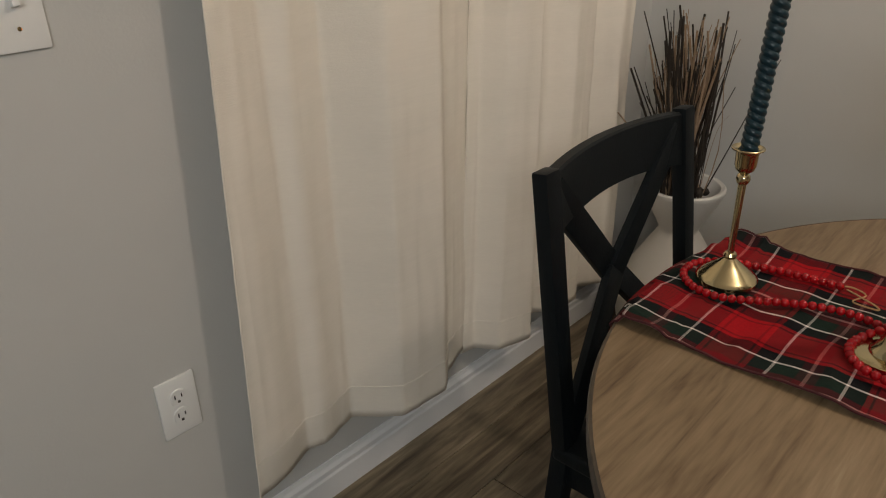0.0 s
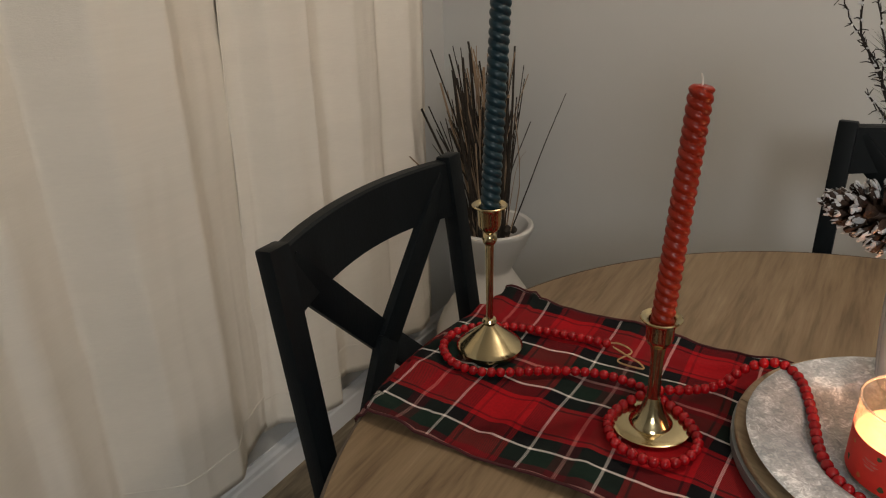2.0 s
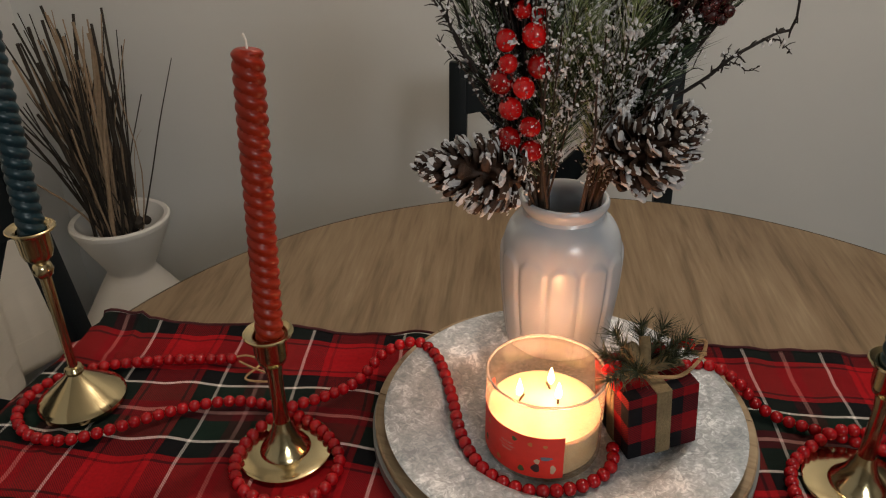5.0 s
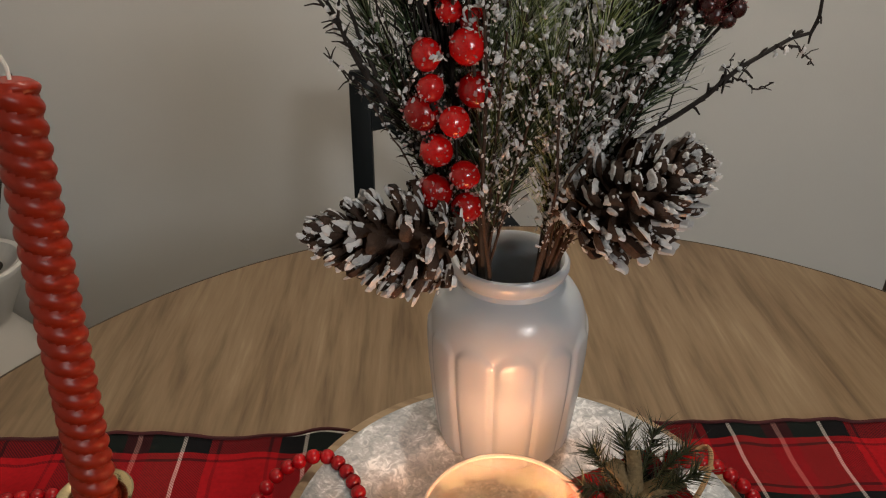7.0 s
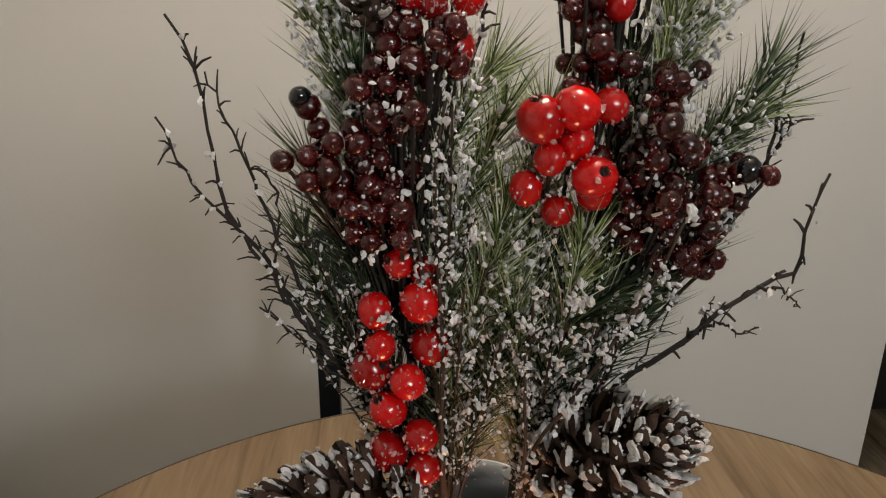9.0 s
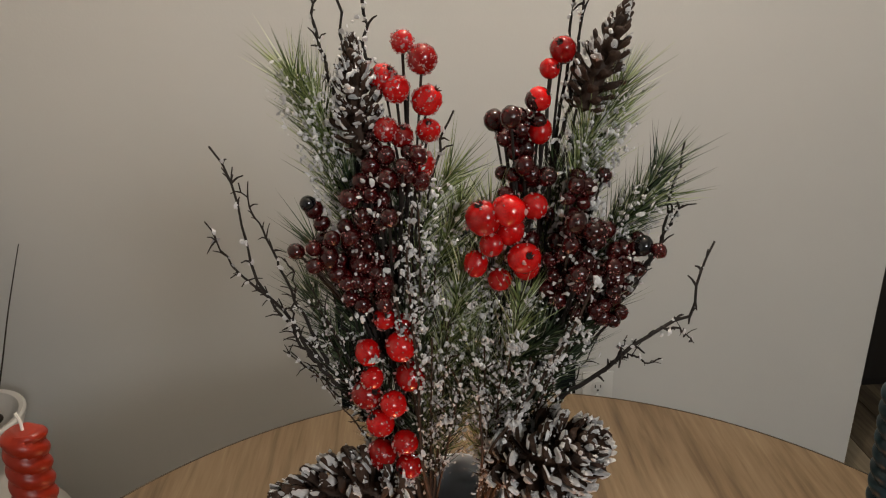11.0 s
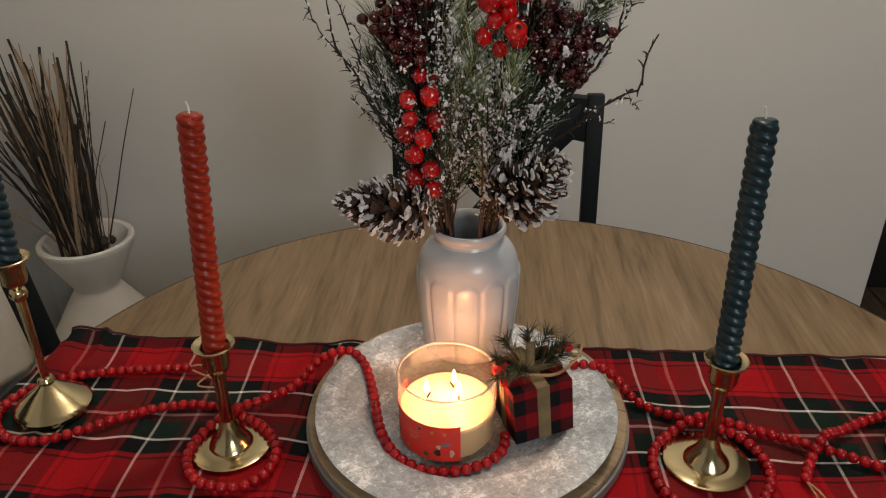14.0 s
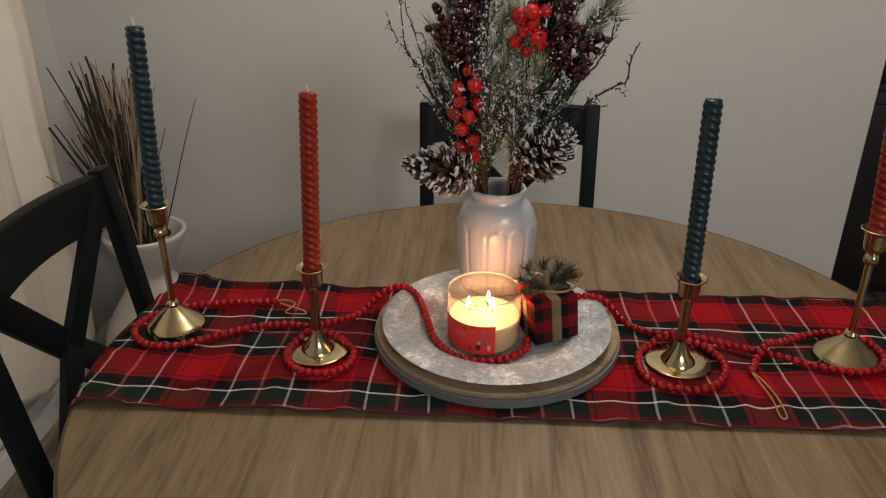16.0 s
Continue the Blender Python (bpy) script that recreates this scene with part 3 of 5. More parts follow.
# ---- board, charger, jar, vase ----
BX, BY = 0.131, 0.921
board = thing("wooden_tray", pose(BX, BY, 0.7515), "round wooden serving board with a grey metal band on the runner", "tray")
part("band", lathe([(0, 0), (0.168, 0), (0.1715, 0.002), (0.1715, 0.0125), (0.168, 0.0135), (0, 0.0135)], 128), BOARD_BAND, board, "dull grey metal band")
boards = [(-0.171, -0.058), (-0.0565, 0.0565), (0.058, 0.171)]
for a, b in boards:
    bm = lathe([(0, 0), (0.1675, 0), (0.169, 0.0015), (0.169, 0.006), (0.1675, 0.0075), (0, 0.0075)], 160)
    for side, x in ((1, b), (-1, a)):
        bmesh.ops.bisect_plane(bm, geom=[*bm.verts, *bm.edges, *bm.faces], plane_co=(x, 0, 0), plane_no=(side, 0, 0), clear_outer=True)
        edges = [e for e in bm.edges if e.is_boundary]
        if edges:
            bmesh.ops.edgeloop_fill(bm, edges=edges)
    part("plank", bm, BOARD_WOOD, board, m=pose(0, 0, 0.0137, 0, 0, 68))
charger = thing("charger_plate", pose(0.130, 0.908, 0.7750), "round galvanised metal charger plate lying on the wooden board", "plate")
part("dish", lathe([(0, 0.0), (0.095, 0.0), (0.104, 0.003), (0.108, 0.0085), (0.112, 0.010), (0.150, 0.0125), (0.1555, 0.0125), (0.157, 0.0118), (0.1555, 0.0105), (0.112, 0.0078), (0.100, 0.0015), (0.095, -0.0012), (0, -0.0012)], 144), GALVANISED, charger)
CZ = 0.7752

# candle jar
INK = {k: material(f"{k}_print_ink", c, 0.6, spread=0.1, scale=200) for k, c in (("pale", (0.60, 0.16, 0.13)), ("dark", (0.05, 0.02, 0.02)), ("cream", (0.55, 0.38, 0.26)), ("blue", (0.12, 0.15, 0.20)), ("green", (0.06, 0.09, 0.03)), ("gold", (0.55, 0.18, 0.05)))}
GLASS_RIM = bpy.data.materials.new("glass_rim")
GLASS_RIM.use_nodes = True
GLASS_RIM.node_tree.nodes["Principled BSDF"].inputs["Roughness"].default_value = 0.12
GLASS_RIM.node_tree.nodes["Principled BSDF"].inputs["Base Color"].default_value = (0.9, 0.86, 0.8, 1)
GLASS_RIM.node_tree.nodes["Principled BSDF"].inputs["Transmission Weight"].default_value = 0.75
JX, JY = 0.113, 0.871
jar = thing("candle_jar", pose(JX, JY, CZ) @ Matrix.Diagonal((0.945, 0.945, 0.86, 1)), "lit cream candle in a clear glass jar with a red label", "candle")
glass = part("glass", lathe([(0, 0), (0.046, 0), (0.0495, 0.002), (0.051, 0.007), (0.051, 0.088), (0.0503, 0.0895), (0.0492, 0.088), (0.0488, 0.008), (0.046, 0.0045), (0, 0.0045)], 96), GLASS, jar, "clear glass jar")
glass.visible_shadow = False
part("wax", lathe([(0, 0.0052), (0.0455, 0.0052), (0.0485, 0.010), (0.0485, 0.0475), (0.046, 0.0468), (0.030, 0.0462), (0, 0.0460)], 72), WAX, jar, "glowing cream wax")


def wrap(a0, a1, z0, z1, r, n=40):
    bm = bmesh.new()
    cols = [[bm.verts.new((r * math.cos(a0 + (a1 - a0) * i / n), r * math.sin(a0 + (a1 - a0) * i / n), z)) for z in (z0, z1)] for i in range(n + 1)]
    for a, b in zip(cols, cols[1:]):
        bm.faces.new((a[0], b[0], b[1], a[1]))
    return bm


paper = part("paper_label", wrap(radians(150), radians(288), 0.008, 0.056, 0.0513), LABEL_RED, jar, "red printed paper label")
for a, z, w, h, mat in ((232, 0.040, 0.014, 0.0022, "pale"), (232, 0.036, 0.018, 0.0022, "pale"), (232, 0.032, 0.012, 0.0022, "pale"), (262, 0.020, 0.009, 0.010, "dark"), (263, 0.028, 0.006, 0.006, "cream"), (271, 0.032, 0.013, 0.0045, "blue"), (278, 0.019, 0.006, 0.011, "cream"), (248, 0.016, 0.007, 0.007, "green"), (240, 0.048, 0.006, 0.005, "green"), (256, 0.047, 0.005, 0.005, "gold"), (270, 0.046, 0.005, 0.004, "gold"), (222, 0.016, 0.006, 0.006, "gold"), (205, 0.046, 0.006, 0.005, "gold"), (200, 0.022, 0.006, 0.008, "green")):
    bm = bmesh.new()
    ring = []
    for k in range(14):
        t = 2 * math.pi * k / 14
        u, v = (math.cos(t), math.sin(t)) if mat != "pale" else (max(-1, min(1, 1.6 * math.cos(t))), max(-1, min(1, 1.6 * math.sin(t))))
        angle = radians(a) + u * w / 0.0515 / 2 * (0.8 + 0.2 * math.sin(3 * t + a))
        ring.append(bm.verts.new((0.0515 * math.cos(angle), 0.0515 * math.sin(angle), z + v * h / 2)))
    bm.faces.new(ring)
    part("print", bm, INK[mat], jar, f"{mat} printed patch")
part("glass_rim", lathe([(0.0493, 0.0886), (0.0512, 0.0886), (0.0517, 0.0899), (0.0510, 0.0912), (0.0500, 0.0914), (0.0491, 0.0903), (0.0493, 0.0886)], 96), GLASS_RIM, jar, "thick rounded glass rim")
for k, (x, y, wick_lean) in enumerate(((0.012, 0.004, 0.0), (-0.022, 0.006, 0.002), (0.006, 0.024, -0.002))):
    part("wick", tube([(x, y, 0.045), (x + wick_lean, y, 0.050), (x + 2 * wick_lean, y, 0.054)], 0.0011, 6), SLOT, jar, "burnt black wick")
    part("flame", lathe([(0, 0.0), (0.0024, 0.003), (0.0031, 0.007), (0.0023, 0.012), (0.0010, 0.017), (0, 0.021)], 16), FLAME_GLOW, jar, "bright candle flame", m=pose(x, y, 0.052))

# vase
def fluted(profile, flutes, depth, low, high):
    """A turned body with broad padded flutes whose tops end in arches on the shoulder."""
    bm, seg = bmesh.new(), flutes * 18
    line = spline([(r, 0, z) for r, z in profile], 90)
    rings = [[bm.verts.new((0, 0, 0))]]
    for p in line:
        ring = []
        for k in range(seg):
            a = 2 * math.pi * k / seg
            f = ((a + math.pi / 2) * flutes / (2 * math.pi) + 0.5) % 1.0 * 2 - 1
            pad = (1 - abs(f) ** 2.6) * 1.5 - 1.5 * max(0.0, p.z - high) / 0.013 - 1.5 * max(0.0, low - p.z) / 0.004
            pad = max(0.0, min(1.0, pad))
            r = p.x - depth + depth * pad * pad * (3 - 2 * pad)
            ring.append(bm.verts.new((r * math.cos(a), r * math.sin(a), p.z)))
        rings.append(ring)
    for k in range(seg):
        bm.faces.new((rings[0][0], rings[1][(k + 1) % seg], rings[1][k]))
    for a, b in zip(rings[1:], rings[2:]):
        for k in range(seg):
            j = (k + 1) % seg
            bm.faces.new((a[k], a[j], b[j], b[k]))
    return bm


vase = thing("vase", pose(0.129, 1.022, CZ + 0.008), "white glazed ceramic vase with fluted sides holding the bouquet", "vase")
part("body", fluted([(0.0475, 0.0), (0.0505, 0.0025), (0.0520, 0.010), (0.0545, 0.032), (0.0572, 0.060), (0.0586, 0.085), (0.0586, 0.100), (0.0574, 0.110), (0.0548, 0.1195), (0.0508, 0.1275), (0.0455, 0.134), (0.0400, 0.139)], 12, 0.0017, 0.005, 0.099), CERAMIC, vase)
part("rim", lathe([(0.0385, 0.139), (0.0372, 0.142), (0.0395, 0.1455), (0.0415, 0.1495), (0.0415, 0.1525), (0.0400, 0.1550), (0.0380, 0.1555), (0.0362, 0.1535), (0.0345, 0.146), (0.035, 0.140), (0.046, 0.125), (0.050, 0.105), (0.046, 0.06), (0.036, 0.012), (0, 0.010)], 96), CERAMIC, vase, "rolled ceramic rim and hollow inside")


# ---- candles and candlesticks ----
def candlestick(m, tall, label):
    ob = thing("candlestick", m, label, "candlestick", "brass candlesticks")
    if tall:
        part("base", lathe([(0, 0), (0.038, 0), (0.0405, 0.0015), (0.0405, 0.006), (0.0385, 0.0085), (0.0365, 0.010), (0.030, 0.0155), (0.020, 0.0235), (0.012, 0.030), (0.0075, 0.0345), (0, 0.0345)], 64), BRASS, ob)
        part("knop", lathe([(0.004, 0.034), (0.0075, 0.035), (0.0092, 0.0385), (0.0075, 0.042), (0.0045, 0.043), (0.0042, 0.046)], 40), BRASS, ob)
        part("stem", lathe([(0, 0.043), (0.0042, 0.044), (0.0046, 0.10), (0.0052, 0.143), (0, 0.144)], 24), BRASS, ob)
        part("knop", lathe([(0.0045, 0.140), (0.0075, 0.143), (0.0092, 0.148), (0.0078, 0.1535), (0.0055, 0.1555), (0.0065, 0.157)], 40), BRASS, ob)
        top = 0.157
    else:
        part("base", lathe([(0, 0), (0.041, 0), (0.0425, 0.001), (0.0425, 0.0026), (0.041, 0.0036), (0.0225, 0.0030), (0.0215, 0.0048), (0.0205, 0.0062), (0.0172, 0.0098), (0.0122, 0.0185), (0.0088, 0.0285), (0.0072, 0.034), (0, 0.034)], 64), BRASS, ob)
        part("stem", lathe([(0, 0.033), (0.0070, 0.034), (0.0062, 0.055), (0.0066, 0.083), (0.0082, 0.095), (0, 0.096)], 32), BRASS, ob)
        top = 0.0945
    part("cup", lathe([(0, 0), (0.007, 0.0), (0.0115, 0.004), (0.0135, 0.010), (0.0142, 0.026), (0.0155, 0.029), (0.0205, 0.0315), (0.0205, 0.0328), (0.0195, 0.0336), (0.0145, 0.0325), (0.0122, 0.0300), (0.0118, 0.012), (0, 0.010)], 48), BRASS, ob, m=pose(0, 0, top))
    return ob, top + 0.0125


def taper(m, length, wax, turns, label):
    """A spiral taper candle: two rope strands twisted round each other."""
    ob = thing("taper_candle", m, label, "candle", "twisted taper candles")
    bm, seg, rows = bmesh.new(), 32, 210
    rings = []
    for j in range(rows + 1):
        z = length * j / rows
        cap = min(1.0, (length - z) / 0.004) if z > length - 0.004 else 1.0
        ring = []
        for k in range(seg):
            a = 2 * math.pi * k / seg
            lobe = abs(math.cos((a * 2 + 2 * math.pi * turns * z / length) / 2))
            r = 0.0091 + 0.0025 * lobe ** 0.75
            soft = 1 - 0.28 * (1 - cap) ** 2
            ring.append(bm.verts.new((r * soft * math.cos(a), r * soft * math.sin(a), z)))
        rings.append(ring)
    for a, b in zip(rings, rings[1:]):
        for k in range(seg):
            bm.faces.new((a[k], a[(k + 1) % seg], b[(k + 1) % seg], b[k]))
    bm.faces.new(rings[-1])
    bm.faces.new(rings[0][::-1])
    part("wax", bm, wax, ob)
    part("wick", tube([(0, 0, length - 0.001), (0.0005, 0, length + 0.005), (0.002, 0.001, length + 0.010)], 0.0009, 6), WICK, ob, "white cotton wick")
    return ob


def upright(foot, head):
    """The pose of a candle that stands at foot and leans towards head."""
    d = Vector(head) - Vector(foot)
    return Matrix.Translation(foot) @ d.to_track_quat("Z", "Y").to_matrix().to_4x4()


RZ = 0.7522
for tall, (bx, by), head, wax, colour in (
    (False, (-0.113, 0.868), (-0.104, 0.885, 1.104), RED_WAX, "red"),
    (True, (-0.330, 0.917), (-0.326, 0.936, 1.171), TEAL_WAX, "dark teal"),
    (False, (0.373, 0.866), (0.374, 0.890, 1.102), TEAL_WAX, "dark teal"),
    (True, (0.600, 0.888), (0.585, 0.900, 1.171), RED_WAX, "red"),
):
    size = "tall slender" if tall else "short"
    stick, top = candlestick(pose(bx, by, RZ), tall, f"{size} polished brass candlestick standing on the plaid runner")
    foot = Vector((bx, by, RZ + top))
    taper(upright(foot, head), (Vector(head) - foot).length, wax, 26, f"twisted {colour} taper candle, unlit, in a brass candlestick")

outlet(pose(0.507, Y1, 0.345, 0, 0, -90), "grey plastic double wall outlet low on grey wall behind table", DULL_PLASTIC)


# ---- bead garlands ----
def garland(path, label, string):
    """Round wooden beads on a string, each a bead of its own."""
    first = Vector(path[0])
    ob = thing("bead_garland", pose(*first), label, "garland", "red bead garlands")
    beads = spline([Vector(p) - first for p in path], 0.0108)
    for i, p in enumerate(beads):
        d = beads[min(i + 1, len(beads) - 1)] - beads[max(i - 1, 0)]
        m = Matrix.Translation(p) @ d.to_track_quat("Z", "Y").to_matrix().to_4x4()
        part("bead", BEAD_MESH, None, ob, m=m)
    part("string", tube(beads, 0.0009, 5), TWINE, ob, "thin jute string")
    pts = spline([Vector(p) - first for p in string], 60)
    part("twine_loop", tube(pts, 0.0011, 6), TWINE, ob, "tan jute twine loop")
    return ob


BEAD_MESH = mesh_of("bead", lathe([(0.0010, -0.0053), (0.0030, -0.0048), (0.0050, -0.0028), (0.0057, 0.0), (0.0050, 0.0028), (0.0030, 0.0048), (0.0010, 0.0053)], 16), BEAD)
G = 0.7580
flat = lambda pts, z=G: [(x, y, z) for x, y in pts]
left = flat([(-0.205, 0.987), (-0.243, 0.983), (-0.285, 0.977), (-0.328, 0.966), (-0.362, 0.948), (-0.381, 0.920), (-0.378, 0.886), (-0.352, 0.861), (-0.318, 0.856), (-0.287, 0.869), (-0.250, 0.893), (-0.214, 0.912), (-0.176, 0.922), (-0.138, 0.917)])
left += [(-0.104, 0.902, G), (-0.076, 0.880, G), (-0.060, 0.850, G), (-0.068, 0.817, G), (-0.093, 0.799, G + 0.003), (-0.129, 0.808, G + 0.003), (-0.150, 0.841, G), (-0.146, 0.878, G), (-0.120, 0.904, G + 0.010), (-0.092, 0.925, G + 0.008), (-0.066, 0.955, 0.762)]
left += [(-0.044, 0.982, 0.776), (-0.022, 0.985, 0.789), (-0.004, 0.985, 0.790), (0.015, 0.962, 0.789), (0.031, 0.917, 0.785), (0.045, 0.866, 0.781), (0.066, 0.829, 0.781), (0.095, 0.812, 0.780), (0.125, 0.813, 0.780), (0.151, 0.824, 0.780), (0.168, 0.842, 0.781), (0.171, 0.862, 0.781)]
garland(left, "string of glossy red wooden beads looped round candlesticks and jar", [(-0.207, 0.989, 0.757), (-0.190, 0.994, 0.7575), (-0.172, 0.984, 0.757), (-0.180, 0.957, 0.757), (-0.150, 0.955, 0.757), (-0.156, 0.965, 0.757), (-0.178, 0.973, 0.759), (-0.195, 0.983, 0.758)])
right = [(0.249, 0.971, 0.790), (0.264, 0.972, 0.790), (0.281, 0.966, 0.789), (0.298, 0.955, 0.780), (0.312, 0.948, 0.765), (0.332, 0.938, G)]
right += flat([(0.357, 0.926), (0.386, 0.914), (0.414, 0.898), (0.430, 0.864), (0.424, 0.830), (0.398, 0.800), (0.364, 0.795), (0.332, 0.805), (0.318, 0.834), (0.322, 0.873), (0.344, 0.900)])
right += [(0.378, 0.917, G + 0.009), (0.414, 0.912, G + 0.004), (0.450, 0.902, G), (0.480, 0.890, G), (0.512, 0.876, G), (0.550, 0.857, G), (0.596, 0.846, G), (0.636, 0.860, G), (0.650, 0.895, G), (0.636, 0.928, G), (0.600, 0.942, G), (0.560, 0.932, G), (0.522, 0.912, G), (0.496, 0.892, G + 0.010), (0.476, 0.868, G), (0.462, 0.842, G)]
garland(right, "string of glossy red wooden beads looped round candlesticks beside the gift", [(0.460, 0.840, G), (0.470, 0.824, 0.756), (0.477, 0.791, 0.755), (0.476, 0.752, 0.755), (0.468, 0.750, 0.755), (0.469, 0.784, 0.756), (0.464, 0.820, 0.757), (0.461, 0.838, G)])


# ---- the little gift box ----
def sugared(name, colour, frost, cover, rough):
    """A glossy berry skin, uneven, with patches of sugary frost."""
    m = material(name, colour, rough, spread=0.35, scale=70, coat=0.35, random_value=0.5)
    n, l = m.node_tree.nodes, m.node_tree.links
    b = n["Principled BSDF"]
    at, grain, patch, bump = n.new("ShaderNodeTexCoord"), n.new("ShaderNodeTexNoise"), n.new("ShaderNodeTexNoise"), n.new("ShaderNodeBump")
    info, shift = n.new("ShaderNodeObjectInfo"), n.new("ShaderNodeVectorMath")
    shift.operation = "ADD"
    l.new(at.outputs["Object"], shift.inputs[0])
    l.new(math_node(m, "MULTIPLY", info.outputs["Random"], 50.0), shift.inputs[1])
    grain.inputs["Scale"].default_value, grain.inputs["Detail"].default_value = 13.0, 4
    patch.inputs["Scale"].default_value, patch.inputs["Detail"].default_value = 1.7, 2
    for x in (grain, patch):
        l.new(shift.outputs[0], x.inputs["Vector"])
    v = math_node(m, "ADD", math_node(m, "MULTIPLY", grain.outputs["Fac"], 0.55), math_node(m, "MULTIPLY", patch.outputs["Fac"], 0.6))
    mask = n.new("ShaderNodeMapRange")
    mask.inputs["From Min"].default_value, mask.inputs["From Max"].default_value = cover, cover + 0.06
    l.new(v, mask.inputs["Value"])
    mix = n.new("ShaderNodeMix")
    mix.data_type = "RGBA"
    l.new(mask.outputs[0], mix.inputs[0])
    l.new(b.inputs["Base Color"].links[0].from_socket, mix.inputs[6])
    mix.inputs[7].default_value = (*frost, 1)
    l.new(mix.outputs[2], b.inputs["Base Color"])
    bump.inputs["Strength"].default_value, bump.inputs["Distance"].default_value = 0.3, 0.0009
    l.new(v, bump.inputs["Height"])
    l.new(bump.outputs[0], b.inputs["Normal"])
    return m


BURLAP = material("burlap_ribbon", (0.21, 0.15, 0.075), 0.95, spread=0.35, scale=500, bump=0.8, bump_scale=900)
NEEDLE = material("pine_needle", (0.05, 0.09, 0.04), 0.5, spread=0.4, scale=70, island=[(0.0, (0.006, 0.013, 0.006)), (0.45, (0.026, 0.052, 0.022)), (0.74, (0.085, 0.13, 0.055)), (0.92, (0.24, 0.29, 0.15)), (1.0, (0.60, 0.62, 0.54))])
NEEDLE_PALE = material("frosted_pine_needle", (0.16, 0.21, 0.12), 0.55, spread=0.4, scale=70, island=[(0.0, (0.012, 0.026, 0.009)), (0.34, (0.11, 0.155, 0.045)), (0.58, (0.32, 0.39, 0.13)), (0.80, (0.56, 0.61, 0.36)), (1.0, (0.74, 0.76, 0.66))])
SNOW = material("artificial_snow", (0.68, 0.67, 0.68), 0.55, spread=0.12, scale=300, bump=0.5, bump_scale=900, island=[(0.0, (0.36, 0.36, 0.37)), (0.4, (0.62, 0.61, 0.61)), (1.0, (0.84, 0.83, 0.83))])
RED_BERRY = sugared("glossy_red_berry", (0.46, 0.004, 0.004), (0.60, 0.05, 0.04), 0.74, 0.10)
DARK_BERRY = sugared("glossy_burgundy_berry", (0.036, 0.0017, 0.0020), (0.17, 0.028, 0.026), 0.67, 0.07)
BLACK_BERRY = material("glossy_black_berry", (0.006, 0.006, 0.008), 0.08, spread=0.2, scale=60, coat=0.6)
TWIG = material("dark_twig_bark", (0.020, 0.014, 0.011), 0.8, spread=0.4, scale=200, bump=0.5, bump_scale=500)
RUST_TWIG = material("brown_twig_bark", (0.045, 0.023, 0.013), 0.75, spread=0.3, scale=200, bump=0.5, bump_scale=500)
SCALE = material("pinecone_scale", (0.045, 0.021, 0.011), 0.65, spread=0.5, scale=160, bump=0.4, bump_scale=500, random_value=0.35)


def needle(bm, a, d, length, width):
    """One thin three-sided needle."""
    d = d.normalized()
    q = d.to_track_quat("Z", "Y")
    base = [bm.verts.new(a + q @ Vector((width * math.cos(k * 2.094), width * math.sin(k * 2.094), 0))) for k in range(3)]
    tip = bm.verts.new(a + d * length + Vector((0, 0, -0.04 * length)))
    for k in range(3):
        bm.faces.new((base[k], base[(k + 1) % 3], tip))


def sprig(points, count, length, r, spread=0.75, width=0.0006, bm=None):
    """Needles that stand forward round a stem."""
    bm = bm or bmesh.new()
    line = spline(points, 40)
    for _ in range(count):
        t = r.random() ** 0.8 * 38
        i = int(t)
        p = line[i].lerp(line[i + 1], t - i)
        d = (line[i + 1] - line[i]).normalized()
        side = Vector((r.gauss(0, 1), r.gauss(0, 1), r.gauss(0, 1)))
        side = (side - d * side.dot(d)).normalized()
        needle(bm, p, d + side * spread * r.uniform(0.35, 1.1), length * r.uniform(0.6, 1.1), width)
    return bm


ball = bmesh.new()
bmesh.ops.create_icosphere(ball, subdivisions=1, radius=1.0)
LUMP = [tuple(v.co) for v in ball.verts]
LUMP_FACES = [tuple(v.index for v in f.verts) for f in ball.faces]
ball.free()


def crumb(bm, p, size, r, q=None):
    """An irregular little lump of snow or ice."""
    q = q or Euler((r.random() * 6, r.random() * 6, r.random() * 6)).to_quaternion()
    k = Vector((r.uniform(0.6, 1.7), r.uniform(0.6, 1.2), r.uniform(0.35, 0.9)))
    v = [bm.verts.new(p + q @ (Vector(c) * k * size * r.uniform(0.5, 1.25))) for c in LUMP]
    for a, b, c in LUMP_FACES:
        bm.faces.new((v[a], v[b], v[c]))


GIFT_NEEDLE = material("dark_pine_needle", (0.02, 0.03, 0.015), 0.5, spread=0.4, scale=90, island=[(0.0, (0.008, 0.012, 0.006)), (0.6, (0.025, 0.040, 0.016)), (1.0, (0.10, 0.11, 0.05))])


